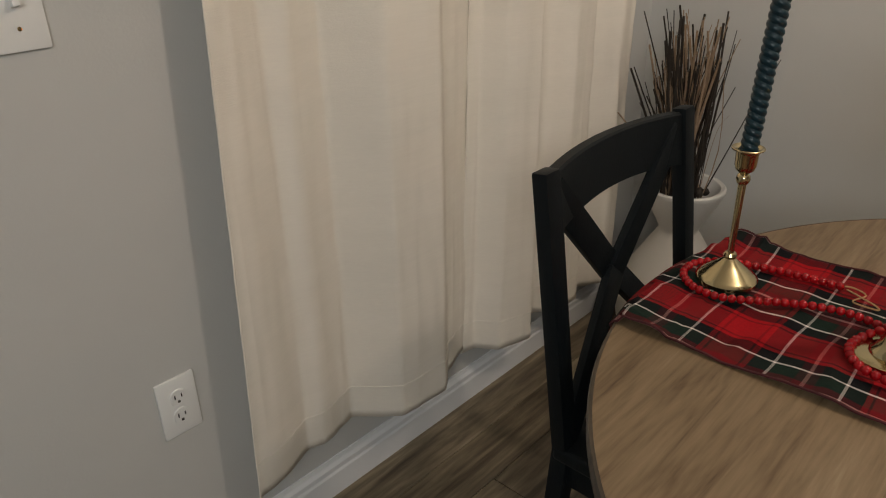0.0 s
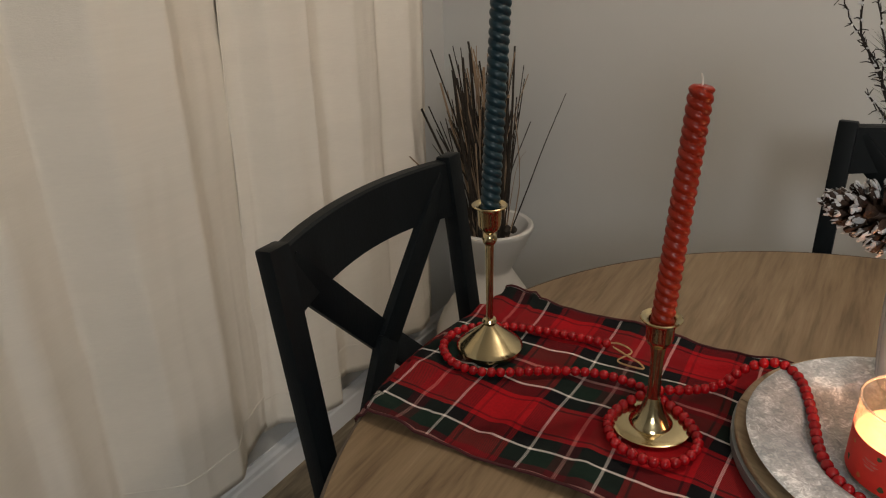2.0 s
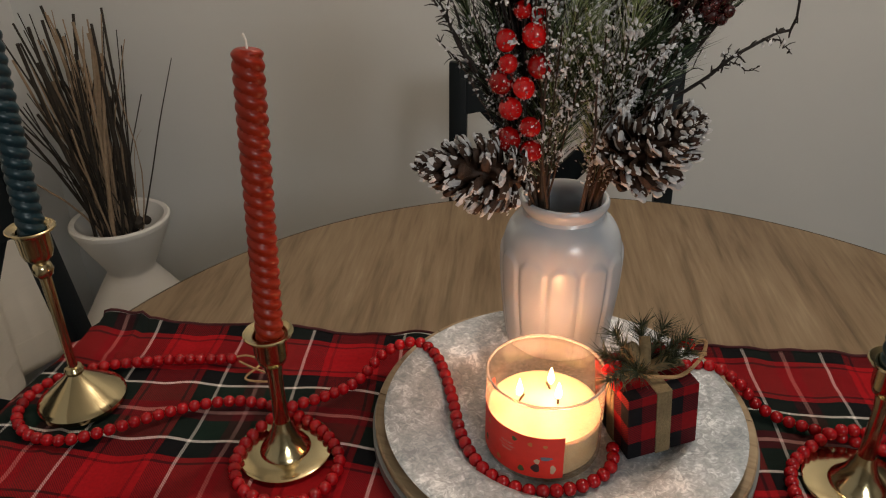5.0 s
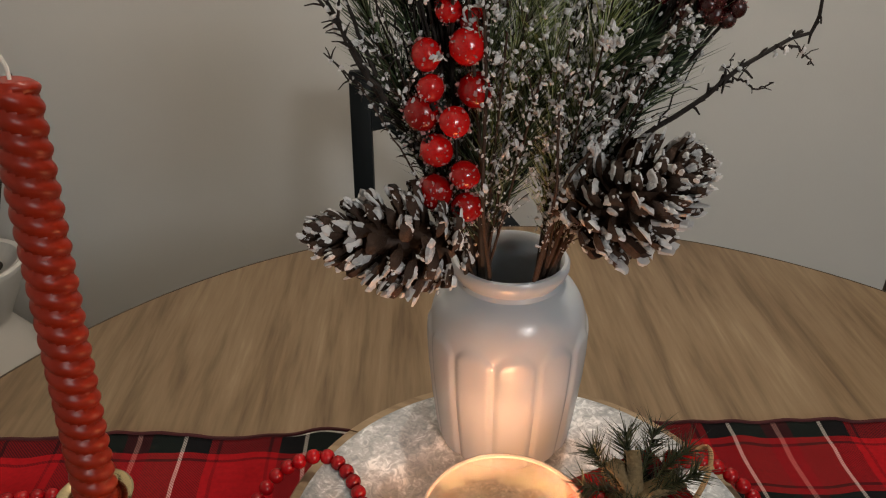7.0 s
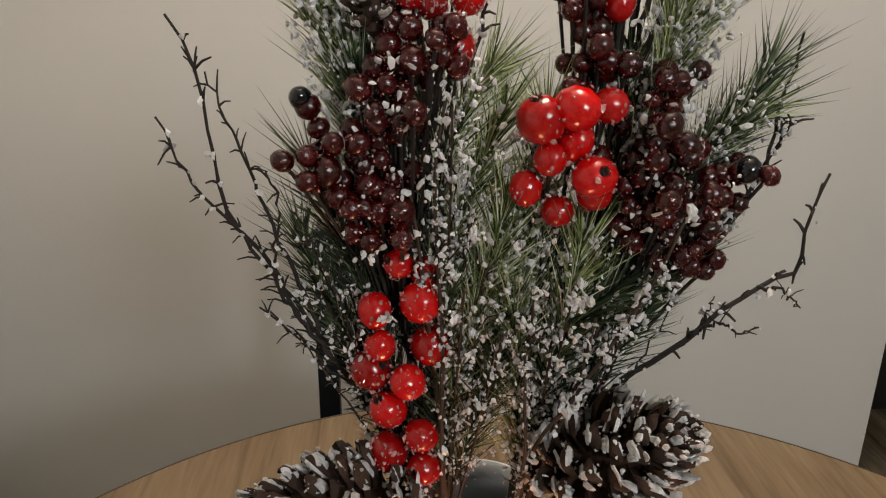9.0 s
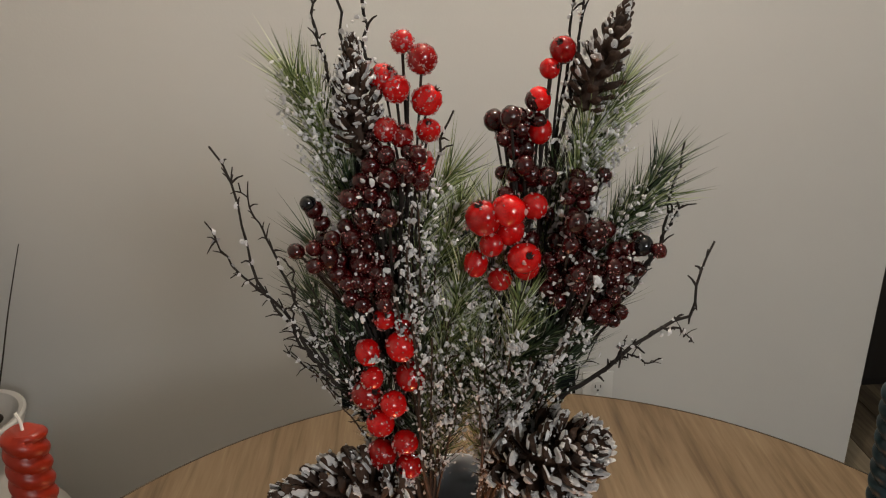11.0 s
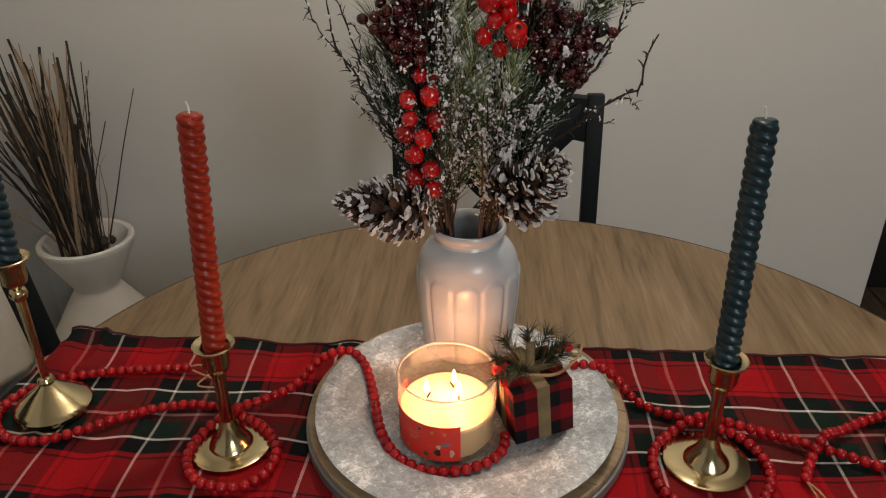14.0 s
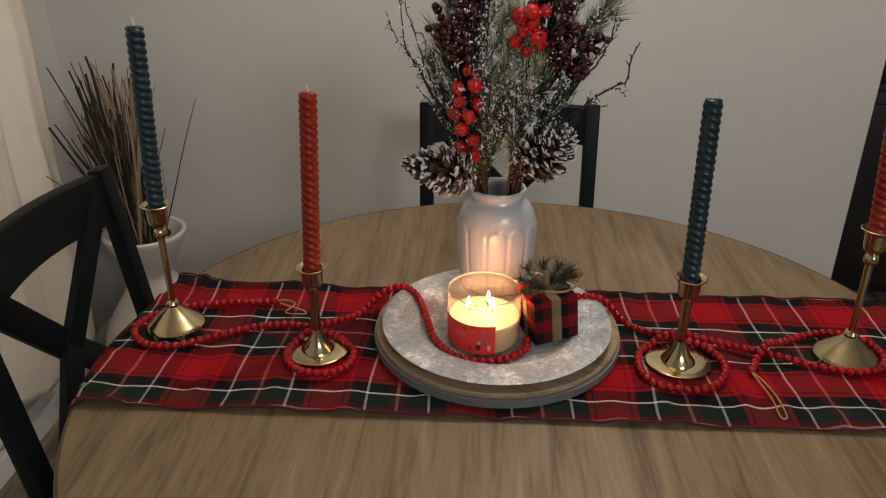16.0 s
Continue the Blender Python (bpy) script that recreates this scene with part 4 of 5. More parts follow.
def gift_box(m):
    r = random.Random(8)
    ob = thing("gift_box", m, "small gift box in red and black check with burlap ribbon", "gift box")
    s = 0.062
    bm = box((s, s, s), (0, 0, s / 2), 0.0015)
    uv = bm.loops.layers.uv.new("UVMap")
    for f in bm.faces:
        f.normal_update()
        n = f.normal
        for loop in f.loops:
            c = loop.vert.co
            loop[uv].uv = (c.x + 1, c.z + 1) if abs(n.y) > 0.6 else ((c.y + 1, c.z + 1) if abs(n.x) > 0.6 else (c.x + 1, c.y + 1))
    part("box", bm, PLAID_SMALL, ob)
    h = s / 2 + 0.0008
    part("ribbon", box((0.013, 2 * h, s + 0.0012), (0, 0, s / 2 + 0.0004), 0.0004), BURLAP, ob, "woven burlap ribbon")
    part("ribbon", box((2 * h, 0.013, s + 0.0018), (0, 0, s / 2 + 0.0006), 0.0004), BURLAP, ob, "woven burlap ribbon")
    for a, up, wide in ((200, 0.011, 0.013), (110, 0.015, 0.011), (-20, 0.009, 0.012), (65, 0.019, 0.009)):
        c, d = math.cos(radians(a)), math.sin(radians(a))
        pts = spline([(0, 0, s + 0.002), (0.014 * c, 0.014 * d, s + up), (0.022 * c, 0.022 * d, s + up * 0.9), (0.020 * c, 0.020 * d, s + 0.007), (0.004 * c, 0.004 * d, s + 0.003)], 24)
        bm = bmesh.new()
        side = Vector((-d, c, 0)) * wide / 2
        rows = [(bm.verts.new(p - side), bm.verts.new(p + side)) for p in pts]
        for x, y in zip(rows, rows[1:]):
            bm.faces.new((x[0], y[0], y[1], x[1]))
        loop = part("bow_loop", bm, BURLAP, ob, "burlap bow loop")
        sol = loop.modifiers.new("thickness", "SOLIDIFY")
        sol.thickness = 0.0009
    for a, tilt in ((170, 0.45), (205, 0.75), (230, 0.4), (40, 0.6), (70, 0.25), (5, 0.55), (120, 0.3), (330, 0.4)):
        c, d = math.cos(radians(a)), math.sin(radians(a))
        tip = (0.038 * c * (0.5 + tilt), 0.038 * d * (0.5 + tilt), s + 0.010 + 0.022 * (1 - tilt))
        part("pine_sprig", sprig([(0.006 * c, 0.006 * d, s + 0.003), (0.02 * c, 0.02 * d, s + 0.012), tip], 120, 0.022, r, 1.5, 0.00048), GIFT_NEEDLE, ob, "short green pine needles")
    for x, y, z in ((-0.036, -0.006, s + 0.014), (-0.032, -0.012, s + 0.003), (-0.026, 0.002, s + 0.010), (0.034, 0.012, s + 0.006), (0.041, 0.006, s + 0.011), (0.046, 0.012, s + 0.004)):
        part("berry", lathe([(0, -0.0052), (0.004, -0.0035), (0.0055, 0), (0.004, 0.0038), (0, 0.0052)], 16), RED_BERRY, ob, "small glossy red berry", m=pose(x, y, z, r.uniform(-40, 40), r.uniform(-40, 40), 0))
    coil = [(-0.026, -0.012, s + 0.012), (-0.004, -0.018, s + 0.007), (0.018, -0.022, s + 0.004), (0.042, -0.010, s + 0.003), (0.056, 0.002, s + 0.006), (0.060, 0.012, s + 0.004), (0.050, 0.012, s + 0.001), (0.046, 0.002, s + 0.001), (0.054, -0.003, s + 0.002)]
    part("twine", tube(spline(coil, 50), 0.0016, 7), TWINE, ob, "thick jute twine")
    return ob


gift_box(pose(0.2000, 0.8905, CZ + 0.0065, -1, -5, 20.5))


# ---- the floor vase with dried sticks ----
pot = thing("floor_vase", pose(-0.820, 1.845, 0), "tall matt white floor vase with a flared rim in the corner", "vase")
part("body", lathe([(0, 0), (0.118, 0), (0.126, 0.006), (0.150, 0.06), (0.160, 0.12), (0.156, 0.165), (0.142, 0.205), (0.118, 0.245), (0.086, 0.298), (0.062, 0.336), (0.0545, 0.348), (0.0545, 0.356), (0.066, 0.380), (0.084, 0.415), (0.099, 0.447), (0.107, 0.466)], 72), POT, pot)
part("rim", lathe([(0.107, 0.466), (0.1105, 0.472), (0.1105, 0.480), (0.106, 0.484), (0.097, 0.481), (0.084, 0.456), (0.060, 0.41), (0, 0.39)], 72), POT, pot, "flared white rim and hollow inside")
bundle = thing("dried_sticks", pose(-0.820, 1.845, 0.41), "bundle of dark and tan dried sticks standing in the floor vase", "dried sticks")
rs = random.Random(21)
for k in range(135):
    a, lean = rs.uniform(0, 2 * math.pi), abs(rs.gauss(0, 0.14))
    if math.cos(a) < 0:
        lean *= 0.95
    h = rs.uniform(0.32, 0.53)
    x0, y0 = rs.gauss(-0.012, 0.022), rs.gauss(0, 0.02)
    bend = rs.gauss(0, 0.015)
    reach = max(-0.17, min(0.06, rs.gauss(-0.022, 0.060)))
    tip = (max(-0.215, x0 + reach), y0 + 0.7 * math.sin(a) * lean, h)
    mid = (x0 + reach * 0.4 + bend, y0 + 0.3 * math.sin(a) * lean, h * 0.5)
    thin = rs.random() < 0.45
    part("stick", tube(spline([(x0, y0, 0), mid, tip], 7), rs.uniform(0.0012, 0.002) if thin else rs.uniform(0.0024, 0.0050), 5, taper=0.7), STICK_TAN if rs.random() < 0.42 else STICK_DARK, bundle)
part("stick", tube(spline([(0.045, 0.0, 0.03), (0.098, 0.005, 0.18), (0.140, 0.005, 0.30), (0.196, 0.0, 0.44)], 14), 0.0022, 5, taper=0.4), STICK_DARK, bundle, "thin dark lone stick")
part("stick", tube(spline([(0.04, 0.0, 0.03), (0.048, 0.02, 0.16), (0.060, 0.03, 0.24), (0.082, 0.03, 0.275)], 14), 0.0014, 5, taper=0.3), STICK_TAN, bundle, "thin curved dry stem")
for x, y in ((0.050, -0.012), (0.043, 0.006), (0.058, 0.010)):
    part("seed_pod", lathe([(0, -0.012), (0.008, -0.008), (0.011, 0), (0.007, 0.010), (0, 0.013)], 12), STICK_DARK, bundle, "small dark seed pod", m=pose(x, y, 0.062, 30, 20, 0))


# ---- the dark hall beyond the opening ----
cab = thing("hall_cabinet", pose(1.75, 2.72, 0), "black wooden cabinet in the unlit hall", "cabinet")
part("body", box((0.95, 0.42, 0.74), (0, 0, 0.37), 0.006), DARK_WOOD, cab)
part("top", box((0.99, 0.45, 0.025), (0, 0, 0.7525), 0.004), DARK_WOOD, cab)
for s in (-1, 1):
    door = part("door", box((0.45, 0.02, 0.66), (0.235 * s, -0.221, 0.37), 0.004), DARK_WOOD, cab)
    part("handle", box((0.012, 0.02, 0.12), (0.05 * s, -0.241, 0.42), 0.003), BLACK_PAINT, door)
mirror = thing("leaning_frame", pose(1.60, 2.90, 0.765, -4), "tall dark framed panel leaning above the hall cabinet", "frame")
# the panel takes the same colour with the hall's shade in it
part("panel", box((0.5, 0.02, 0.9), (0, 0, 0.45)), HALL_SHADE, mirror)
for s in (-1, 1):
    part("frame_side", box((0.03, 0.03, 0.9), (0.25 * s, -0.01, 0.45), 0.004), DARK_WOOD, mirror)


# ---- the winter bouquet ----


def red_berry_mesh():
    """A glossy berry with a dimple and a small dark crown."""
    bm = lathe([(0, -1), (0.45, -0.9), (0.85, -0.52), (1.0, 0.0), (0.88, 0.48), (0.55, 0.80), (0.28, 0.88), (0.20, 0.80), (0.0, 0.78)], 20)
    n = len(bm.faces)
    for k in range(6):
        a = k * math.pi / 3
        c, d = math.cos(a), math.sin(a)
        v = [bm.verts.new(p) for p in ((0.06 * c - 0.08 * d, 0.06 * d + 0.08 * c, 0.82), (0.06 * c + 0.08 * d, 0.06 * d - 0.08 * c, 0.82), (0.34 * c, 0.34 * d, 1.06), (0.14 * c, 0.14 * d, 0.96))]
        for f in ((0, 1, 2), (1, 3, 2), (3, 0, 2), (0, 3, 1)):
            bm.faces.new([v[i] for i in f]).material_index = 1
    bm.faces.ensure_lookup_table()
    for f in bm.faces:
        if f.calc_center_median().z > 0.76 and f.calc_center_median().xy.length < 0.22:
            f.material_index = 1
    return mesh_of("berry", bm, (RED_BERRY, TWIG))


RED_MESH = red_berry_mesh()
DARK_MESH = mesh_of("berry", lathe([(0, -1), (0.45, -0.9), (0.85, -0.52), (1.0, 0.0), (0.85, 0.52), (0.45, 0.9), (0, 1)], 18), DARK_BERRY)
BLACK_MESH = mesh_of("berry", lathe([(0, -1), (0.45, -0.9), (0.85, -0.52), (1.0, 0.0), (0.85, 0.52), (0.45, 0.9), (0, 1)], 20), BLACK_BERRY)


def scale_mesh(seed):
    """One woody cone scale: a cupped tongue with a thick rounded lip, pointing along +y."""
    r = random.Random(seed)
    bm = bmesh.new()
    rows, n = [], 6
    skew = r.uniform(-0.08, 0.08)
    for y, w, z, t in ((0.0, 0.12, 0.0, 0.07), (0.35, 0.20, -0.03, 0.08), (0.62, 0.33, 0.0, 0.09), (0.80, 0.41, 0.06, 0.11), (0.93, 0.38, 0.13, 0.14), (1.02, 0.24, 0.19, 0.15), (1.05, 0.08, 0.22, 0.13)):
        w *= r.uniform(0.92, 1.08)
        top, low = [], []
        for k in range(n + 1):
            u = 2 * k / n - 1
            cup = 0.30 * w * u * u
            edge = math.sqrt(max(0.0, 1 - u * u)) * 0.5 + 0.5 if y > 0.5 else 1.0
            x = w * u + skew * y * y
            top.append(bm.verts.new((x, y - 0.05 * u * u, z + cup + t * edge * 0.5)))
            low.append(bm.verts.new((x, y - 0.05 * u * u, z + cup - t * edge * 0.5)))
        rows.append(top + low[::-1])
    m = 2 * (n + 1)
    for a, b in zip(rows, rows[1:]):
        for k in range(m):
            bm.faces.new((a[k], a[(k + 1) % m], b[(k + 1) % m], b[k]))
    bm.faces.new(rows[-1])
    bmesh.ops.recalc_face_normals(bm, faces=bm.faces)
    return mesh_of("scale", bm, SCALE)


SCALES = [scale_mesh(k) for k in range(4)]


def gob(bm, m, wide, deep, thick, r):
    """A flat irregular gob of snow lying on the end of a scale."""
    n = 9
    reach = [r.uniform(0.6, 1.25) for _ in range(n)]
    rings = []
    for f, h in ((1.0, 0.0), (0.92, 0.6), (0.55, 1.0)):
        rings.append([bm.verts.new(m @ Vector((wide * reach[k] * f * math.cos(2 * math.pi * k / n), deep * reach[k] * f * math.sin(2 * math.pi * k / n), thick * h * r.uniform(0.7, 1.3)))) for k in range(n)])
    for a, b in zip(rings, rings[1:]):
        for k in range(n):
            bm.faces.new((a[k], a[(k + 1) % n], b[(k + 1) % n], b[k]))
    bm.faces.new(rings[-1])
    bm.faces.new(rings[0][::-1])


def pinecone(parent, base, tip, radius, turns, r, snow=0.5, openness=1.0):
    """A cone of woody scales set in spirals round a core."""
    base, tip = Vector(base), Vector(tip)
    axis = tip - base
    L = axis.length
    m = Matrix.Translation(base - parent.matrix_basis.translation) @ axis.to_track_quat("Z", "Y").to_matrix().to_4x4()
    core = part("pinecone", lathe([(0, 0), (radius * 0.24, 0.004), (radius * 0.32, L * 0.3), (radius * 0.22, L * 0.7), (0, L * 0.97)], 14), SCALE, parent, "open brown pinecone dusted with white snow", m=m)
    n = turns
    lumps = bmesh.new()
    for i in range(n):
        f = (i + 0.5) / n
        a = i * 2.39996
        z = L * (0.03 + 0.90 * f)
        out = radius * (1.0 - 0.58 * f ** 1.9) * (0.72 + 0.28 * min(1, f * 4))
        size = out * r.uniform(0.80, 0.92)
        lift = -4 + 66 * f ** 1.35 + r.uniform(-7, 7) + (1 - openness) * 45
        wide = size * r.uniform(0.52, 0.68)
        mm = pose(0, 0, z, 0, 0, math.degrees(a)) @ pose(0, out * 0.16, 0, lift, 0, r.uniform(-10, 10)) @ Matrix.Diagonal((wide, size * r.uniform(0.90, 1.06), size * 0.95, 1))
        part("scale", r.choice(SCALES), None, core, m=mm)
        if r.random() < snow:
            for _ in range(r.choice((3, 4, 4, 5))):
                u = r.uniform(-0.26, 0.26)
                y = r.uniform(0.66, 1.04)
                side = 1 if r.random() < 0.5 else -1
                gob(lumps, mm @ pose(u, y, (0.02 + 0.62 * max(0.0, y - 0.7)) + 0.05 * side, 28 if side > 0 else 208, 0, r.uniform(-30, 30)), r.uniform(0.15, 0.32), r.uniform(0.11, 0.25), r.uniform(0.05, 0.10), r)
            for _ in range(7):
                crumb(lumps, mm @ Vector((r.uniform(-0.34, 0.34), r.uniform(0.6, 1.06), r.uniform(0.12, 0.32))), size * r.uniform(0.025, 0.06), r)
    tagged(part("snow", lumps, SNOW, core, "clumped white artificial snow", smooth=False), kind="stuff")
    return core


VASE = Vector((0.129, 1.022, 0.90))


def spray(name, label):
    return thing(name, Matrix.Translation(VASE), label, "floral spray", "sprays in the vase")


def rel(points):
    return [Vector(p) - VASE for p in points]


def twig(ob, points, radius, mat, r, label, spurs=0, ice=0, ice_size=0.0016, taper=0.35):
    line = spline(rel(points), 26)
    line = [p + Vector((r.gauss(0, 0.0008), r.gauss(0, 0.0008), r.gauss(0, 0.0008))) for p in line]
    bm = tube(line, radius, 6, taper=taper)
    for _ in range(spurs):
        i = r.randrange(7, 25)
        d = (line[i] - line[i - 1]).normalized()
        side = Vector((r.gauss(0, 1), r.gauss(0, 0.5), r.gauss(0, 1))).normalized()
        end = line[i] + (d * 0.8 + side).normalized() * r.uniform(0.004, 0.011)
        tube([line[i], line[i].lerp(end, 0.5) + Vector((0, 0, 0.001)), end], radius * 0.45, 4, bm, 0.5)
    stem = part("twig", bm, mat, ob, label)
    if ice:
        lump = bmesh.new()
        for _ in range(ice):
            t = r.uniform(4, 25)
            p = line[int(t)] + Vector((r.gauss(0, 1), r.gauss(0, 1), r.gauss(0, 1))) * radius * 0.75
            crumb(lump, p, ice_size * r.uniform(0.5, 1.5), r)
        tagged(part("snow", lump, SNOW, stem, "white snow grains", smooth=False), kind="stuff")
    return stem


def frosted(ob, points, r, count=105, branch=11, reach=0.024):
    """A fine brown twig with side shoots covered in white snow grains."""
    line = spline(rel(points), 30)
    bm, lump = tube(line, 0.0011, 5, taper=0.5), bmesh.new()
    shoots = [line[12:]]
    for _ in range(branch):
        i = r.randrange(8, 29)
        d = (line[i] - line[i - 1]).normalized()
        side = Vector((r.gauss(0, 1), r.gauss(0, 0.9), r.gauss(0, 0.6))).normalized()
        end = line[i] + (d + side * 0.7).normalized() * r.uniform(0.5, 1.2) * reach
        mid = line[i].lerp(end, 0.5) + d * 0.002
        tube([line[i], mid, end], 0.0005, 4, bm, 0.6)
        shoots.append([line[i], mid, end])
    for _ in range(count):
        s = r.choice(shoots)
        i = r.randrange(len(s) - 1)
        p = s[i].lerp(s[i + 1], r.random()) + Vector((r.gauss(0, 1), r.gauss(0, 1), r.gauss(0, 1))) * 0.0018
        crumb(lump, p, r.choice((0.0006, 0.0009, 0.0012, 0.0018)) * r.uniform(0.7, 1.3), r)
    stem = part("frosted_twig", bm, RUST_TWIG, ob, "fine brown twig covered in white snow")
    tagged(stem, kind="stuff")
    tagged(part("snow", lump, SNOW, stem, "white snow grains", smooth=False), kind="stuff")


def berries(ob, places, mesh, size, r, root=None, ice=0, depth=0.006):
    lump, stalk = bmesh.new(), bmesh.new()
    for p in places:
        p = Vector(p) - VASE + Vector((0, r.uniform(-depth, depth), 0))
        k = size * r.uniform(0.80, 1.14)
        d = Vector((r.gauss(0, 0.7), r.gauss(-0.05, 0.55), 0.8 + r.gauss(0, 0.4)))
        m = Matrix.Translation(p) @ d.to_track_quat("Z", "Y").to_matrix().to_4x4() @ Matrix.Diagonal((k * r.uniform(0.9, 1.06), k * r.uniform(0.9, 1.06), k * r.uniform(0.94, 1.14), 1))
        part("berry", mesh, None, ob, m=m)
        if root is not None:
            a = Vector(root) - VASE
            tube(spline([p, p.lerp(a, 0.25) + Vector((0, 0.006, -0.004)), p.lerp(a, 0.6) + Vector((0, 0.006, -0.006))], 6), 0.0009, 4, stalk)
        for _ in range(ice):
            n = Vector((r.gauss(0, 1), r.gauss(0, 1) - 0.3, r.gauss(0, 1))).normalized()
            crumb(lump, p + n * k * 1.02, k * r.choice((0.04, 0.06, 0.08, 0.13)), r)
    if root is not None:
        tagged(part("stalk", stalk, TWIG, ob, "thin dark berry stalks"), kind="stuff")
    if ice:
        tagged(part("ice", lump, ICE, ob, "clear sugared ice crumbs", smooth=False), kind="stuff")


ICE = material("ice_crystal", (0.78, 0.40, 0.39), 0.08, spread=0.1, scale=300)
ICE.node_tree.nodes["Principled BSDF"].inputs["Transmission Weight"].default_value = 0.45


def cluster(path, count, radius, size, r, gap=0.82):
    """Places for berries crowded along a line."""
    line, out = spline(path, 40), []
    tries = 0
    while len(out) < count and tries < 6000:
        tries += 1
        p = r.choice(line) + Vector((r.gauss(0, 1), r.gauss(0, 0.7), r.gauss(0, 0.6))) * radius
        if all((p - q).length > size * 2 * gap for q in out):
            out.append(p)
    return out


def pine(ob, points, count, length, r, mat, label, snow=40, spread=0.72):
    line = rel(points)
    needles = tagged(part("pine_sprig", sprig(line, int(count * 0.85), length * 1.08, r, spread, 0.00060), mat, ob, label), kind="stuff")
    tube_line = spline(line, 14)
    part("stem", tube(tube_line, 0.0011, 5, taper=0.6), TWIG, needles, "dark stem")
    lump = bmesh.new()
    for _ in range(int(snow * 0.9)):
        t = r.uniform(2, 12.9)
        i = int(t)
        p = tube_line[i].lerp(tube_line[i + 1], t - i) + Vector((r.gauss(0, 1), r.gauss(0, 1), r.gauss(0, 1))) * length * 0.19
        crumb(lump, p, r.choice((0.0006, 0.0008, 0.0011, 0.0014, 0.0020)), r)
    for _ in range(58 if mat is NEEDLE_PALE else 10):
        i = r.randrange(4, 13)
        p = tube_line[i] + Vector((r.gauss(0, 1), r.gauss(0, 1), r.gauss(0, 1))) * length * 0.2
        for _ in range(4):
            crumb(lump, p + Vector((r.gauss(0, 1), r.gauss(0, 1), r.gauss(0, 1))) * 0.0012, r.uniform(0.0008, 0.0019), r)
    tagged(part("snow", lump, SNOW, needles, "white snow grains", smooth=False), kind="stuff")


GREEN_SPRIG, PALE_SPRIG = "green pine needles dusted with snow", "frosted pale green pine needles"
ra = random.Random(3)
A = spray("floral_spray", "snowy winter spray of pine, red berries and pinecones in the vase")
RA = (0.108, 1.005, 0.90)
for p in ([(0.108, 1.010, 0.88), (0.100, 1.000, 0.96), (0.092, 0.992, 1.04), (0.080, 0.988, 1.13), (0.076, 0.986, 1.23)], [(0.116, 1.015, 0.88), (0.106, 0.995, 0.97), (0.100, 0.985, 1.06), (0.104, 0.985, 1.16), (0.106, 0.985, 1.26)], [(0.102, 1.02, 0.88), (0.092, 0.99, 0.965), (0.070, 0.98, 0.982)]):
    twig(A, p, 0.0026, TWIG, ra, "thick dark brown wired stem", 0, 14)
twig(A, [(0.100, 1.010, 0.93), (0.066, 0.990, 1.027), (0.039, 0.985, 1.074), (0.021, 0.985, 1.113), (0.004, 0.987, 1.136), (-0.004, 0.990, 1.200), (-0.014, 0.99, 1.226)], 0.0018, TWIG, ra, "bare dark branching twig", 36, 34)
twig(A, [(0.060, 0.995, 1.040), (0.030, 0.985, 1.095), (0.006, 0.980, 1.136), (-0.011, 0.975, 1.161), (-0.019, 0.972, 1.184)], 0.0014, TWIG, ra, "bare dark branching twig", 26, 18)
twig(A, [(0.045, 0.985, 1.075), (0.024, 0.990, 1.128), (0.015, 0.993, 1.156), (-0.001, 0.995, 1.200)], 0.0013, TWIG, ra, "bare dark branching twig", 15, 8)
twig(A, [(0.050, 0.975, 1.065), (0.027, 0.972, 1.105), (0.031, 0.970, 1.143), (0.026, 0.968, 1.161)], 0.0013, TWIG, ra, "bare dark branching twig", 14, 8)
for p in ([(0.090, 0.995, 1.084), (0.076, 0.995, 1.214), (0.070, 0.998, 1.282), (0.067, 1.0, 1.321), (0.066, 1.0, 1.352)], [(0.074, 0.99, 1.20), (0.067, 0.992, 1.241), (0.059, 0.995, 1.269), (0.053, 0.998, 1.296), (0.051, 1.0, 1.325)], [(0.085, 0.99, 1.18), (0.080, 0.99, 1.233), (0.082, 0.995, 1.282), (0.084, 0.998, 1.335)], [(0.099, 0.985, 1.090), (0.112, 0.985, 1.177), (0.123, 0.986, 1.219), (0.131, 0.986, 1.243)]):
    twig(A, p, 0.0018, TWIG, ra, "bare dark branching twig", 14, 44, 0.0014)
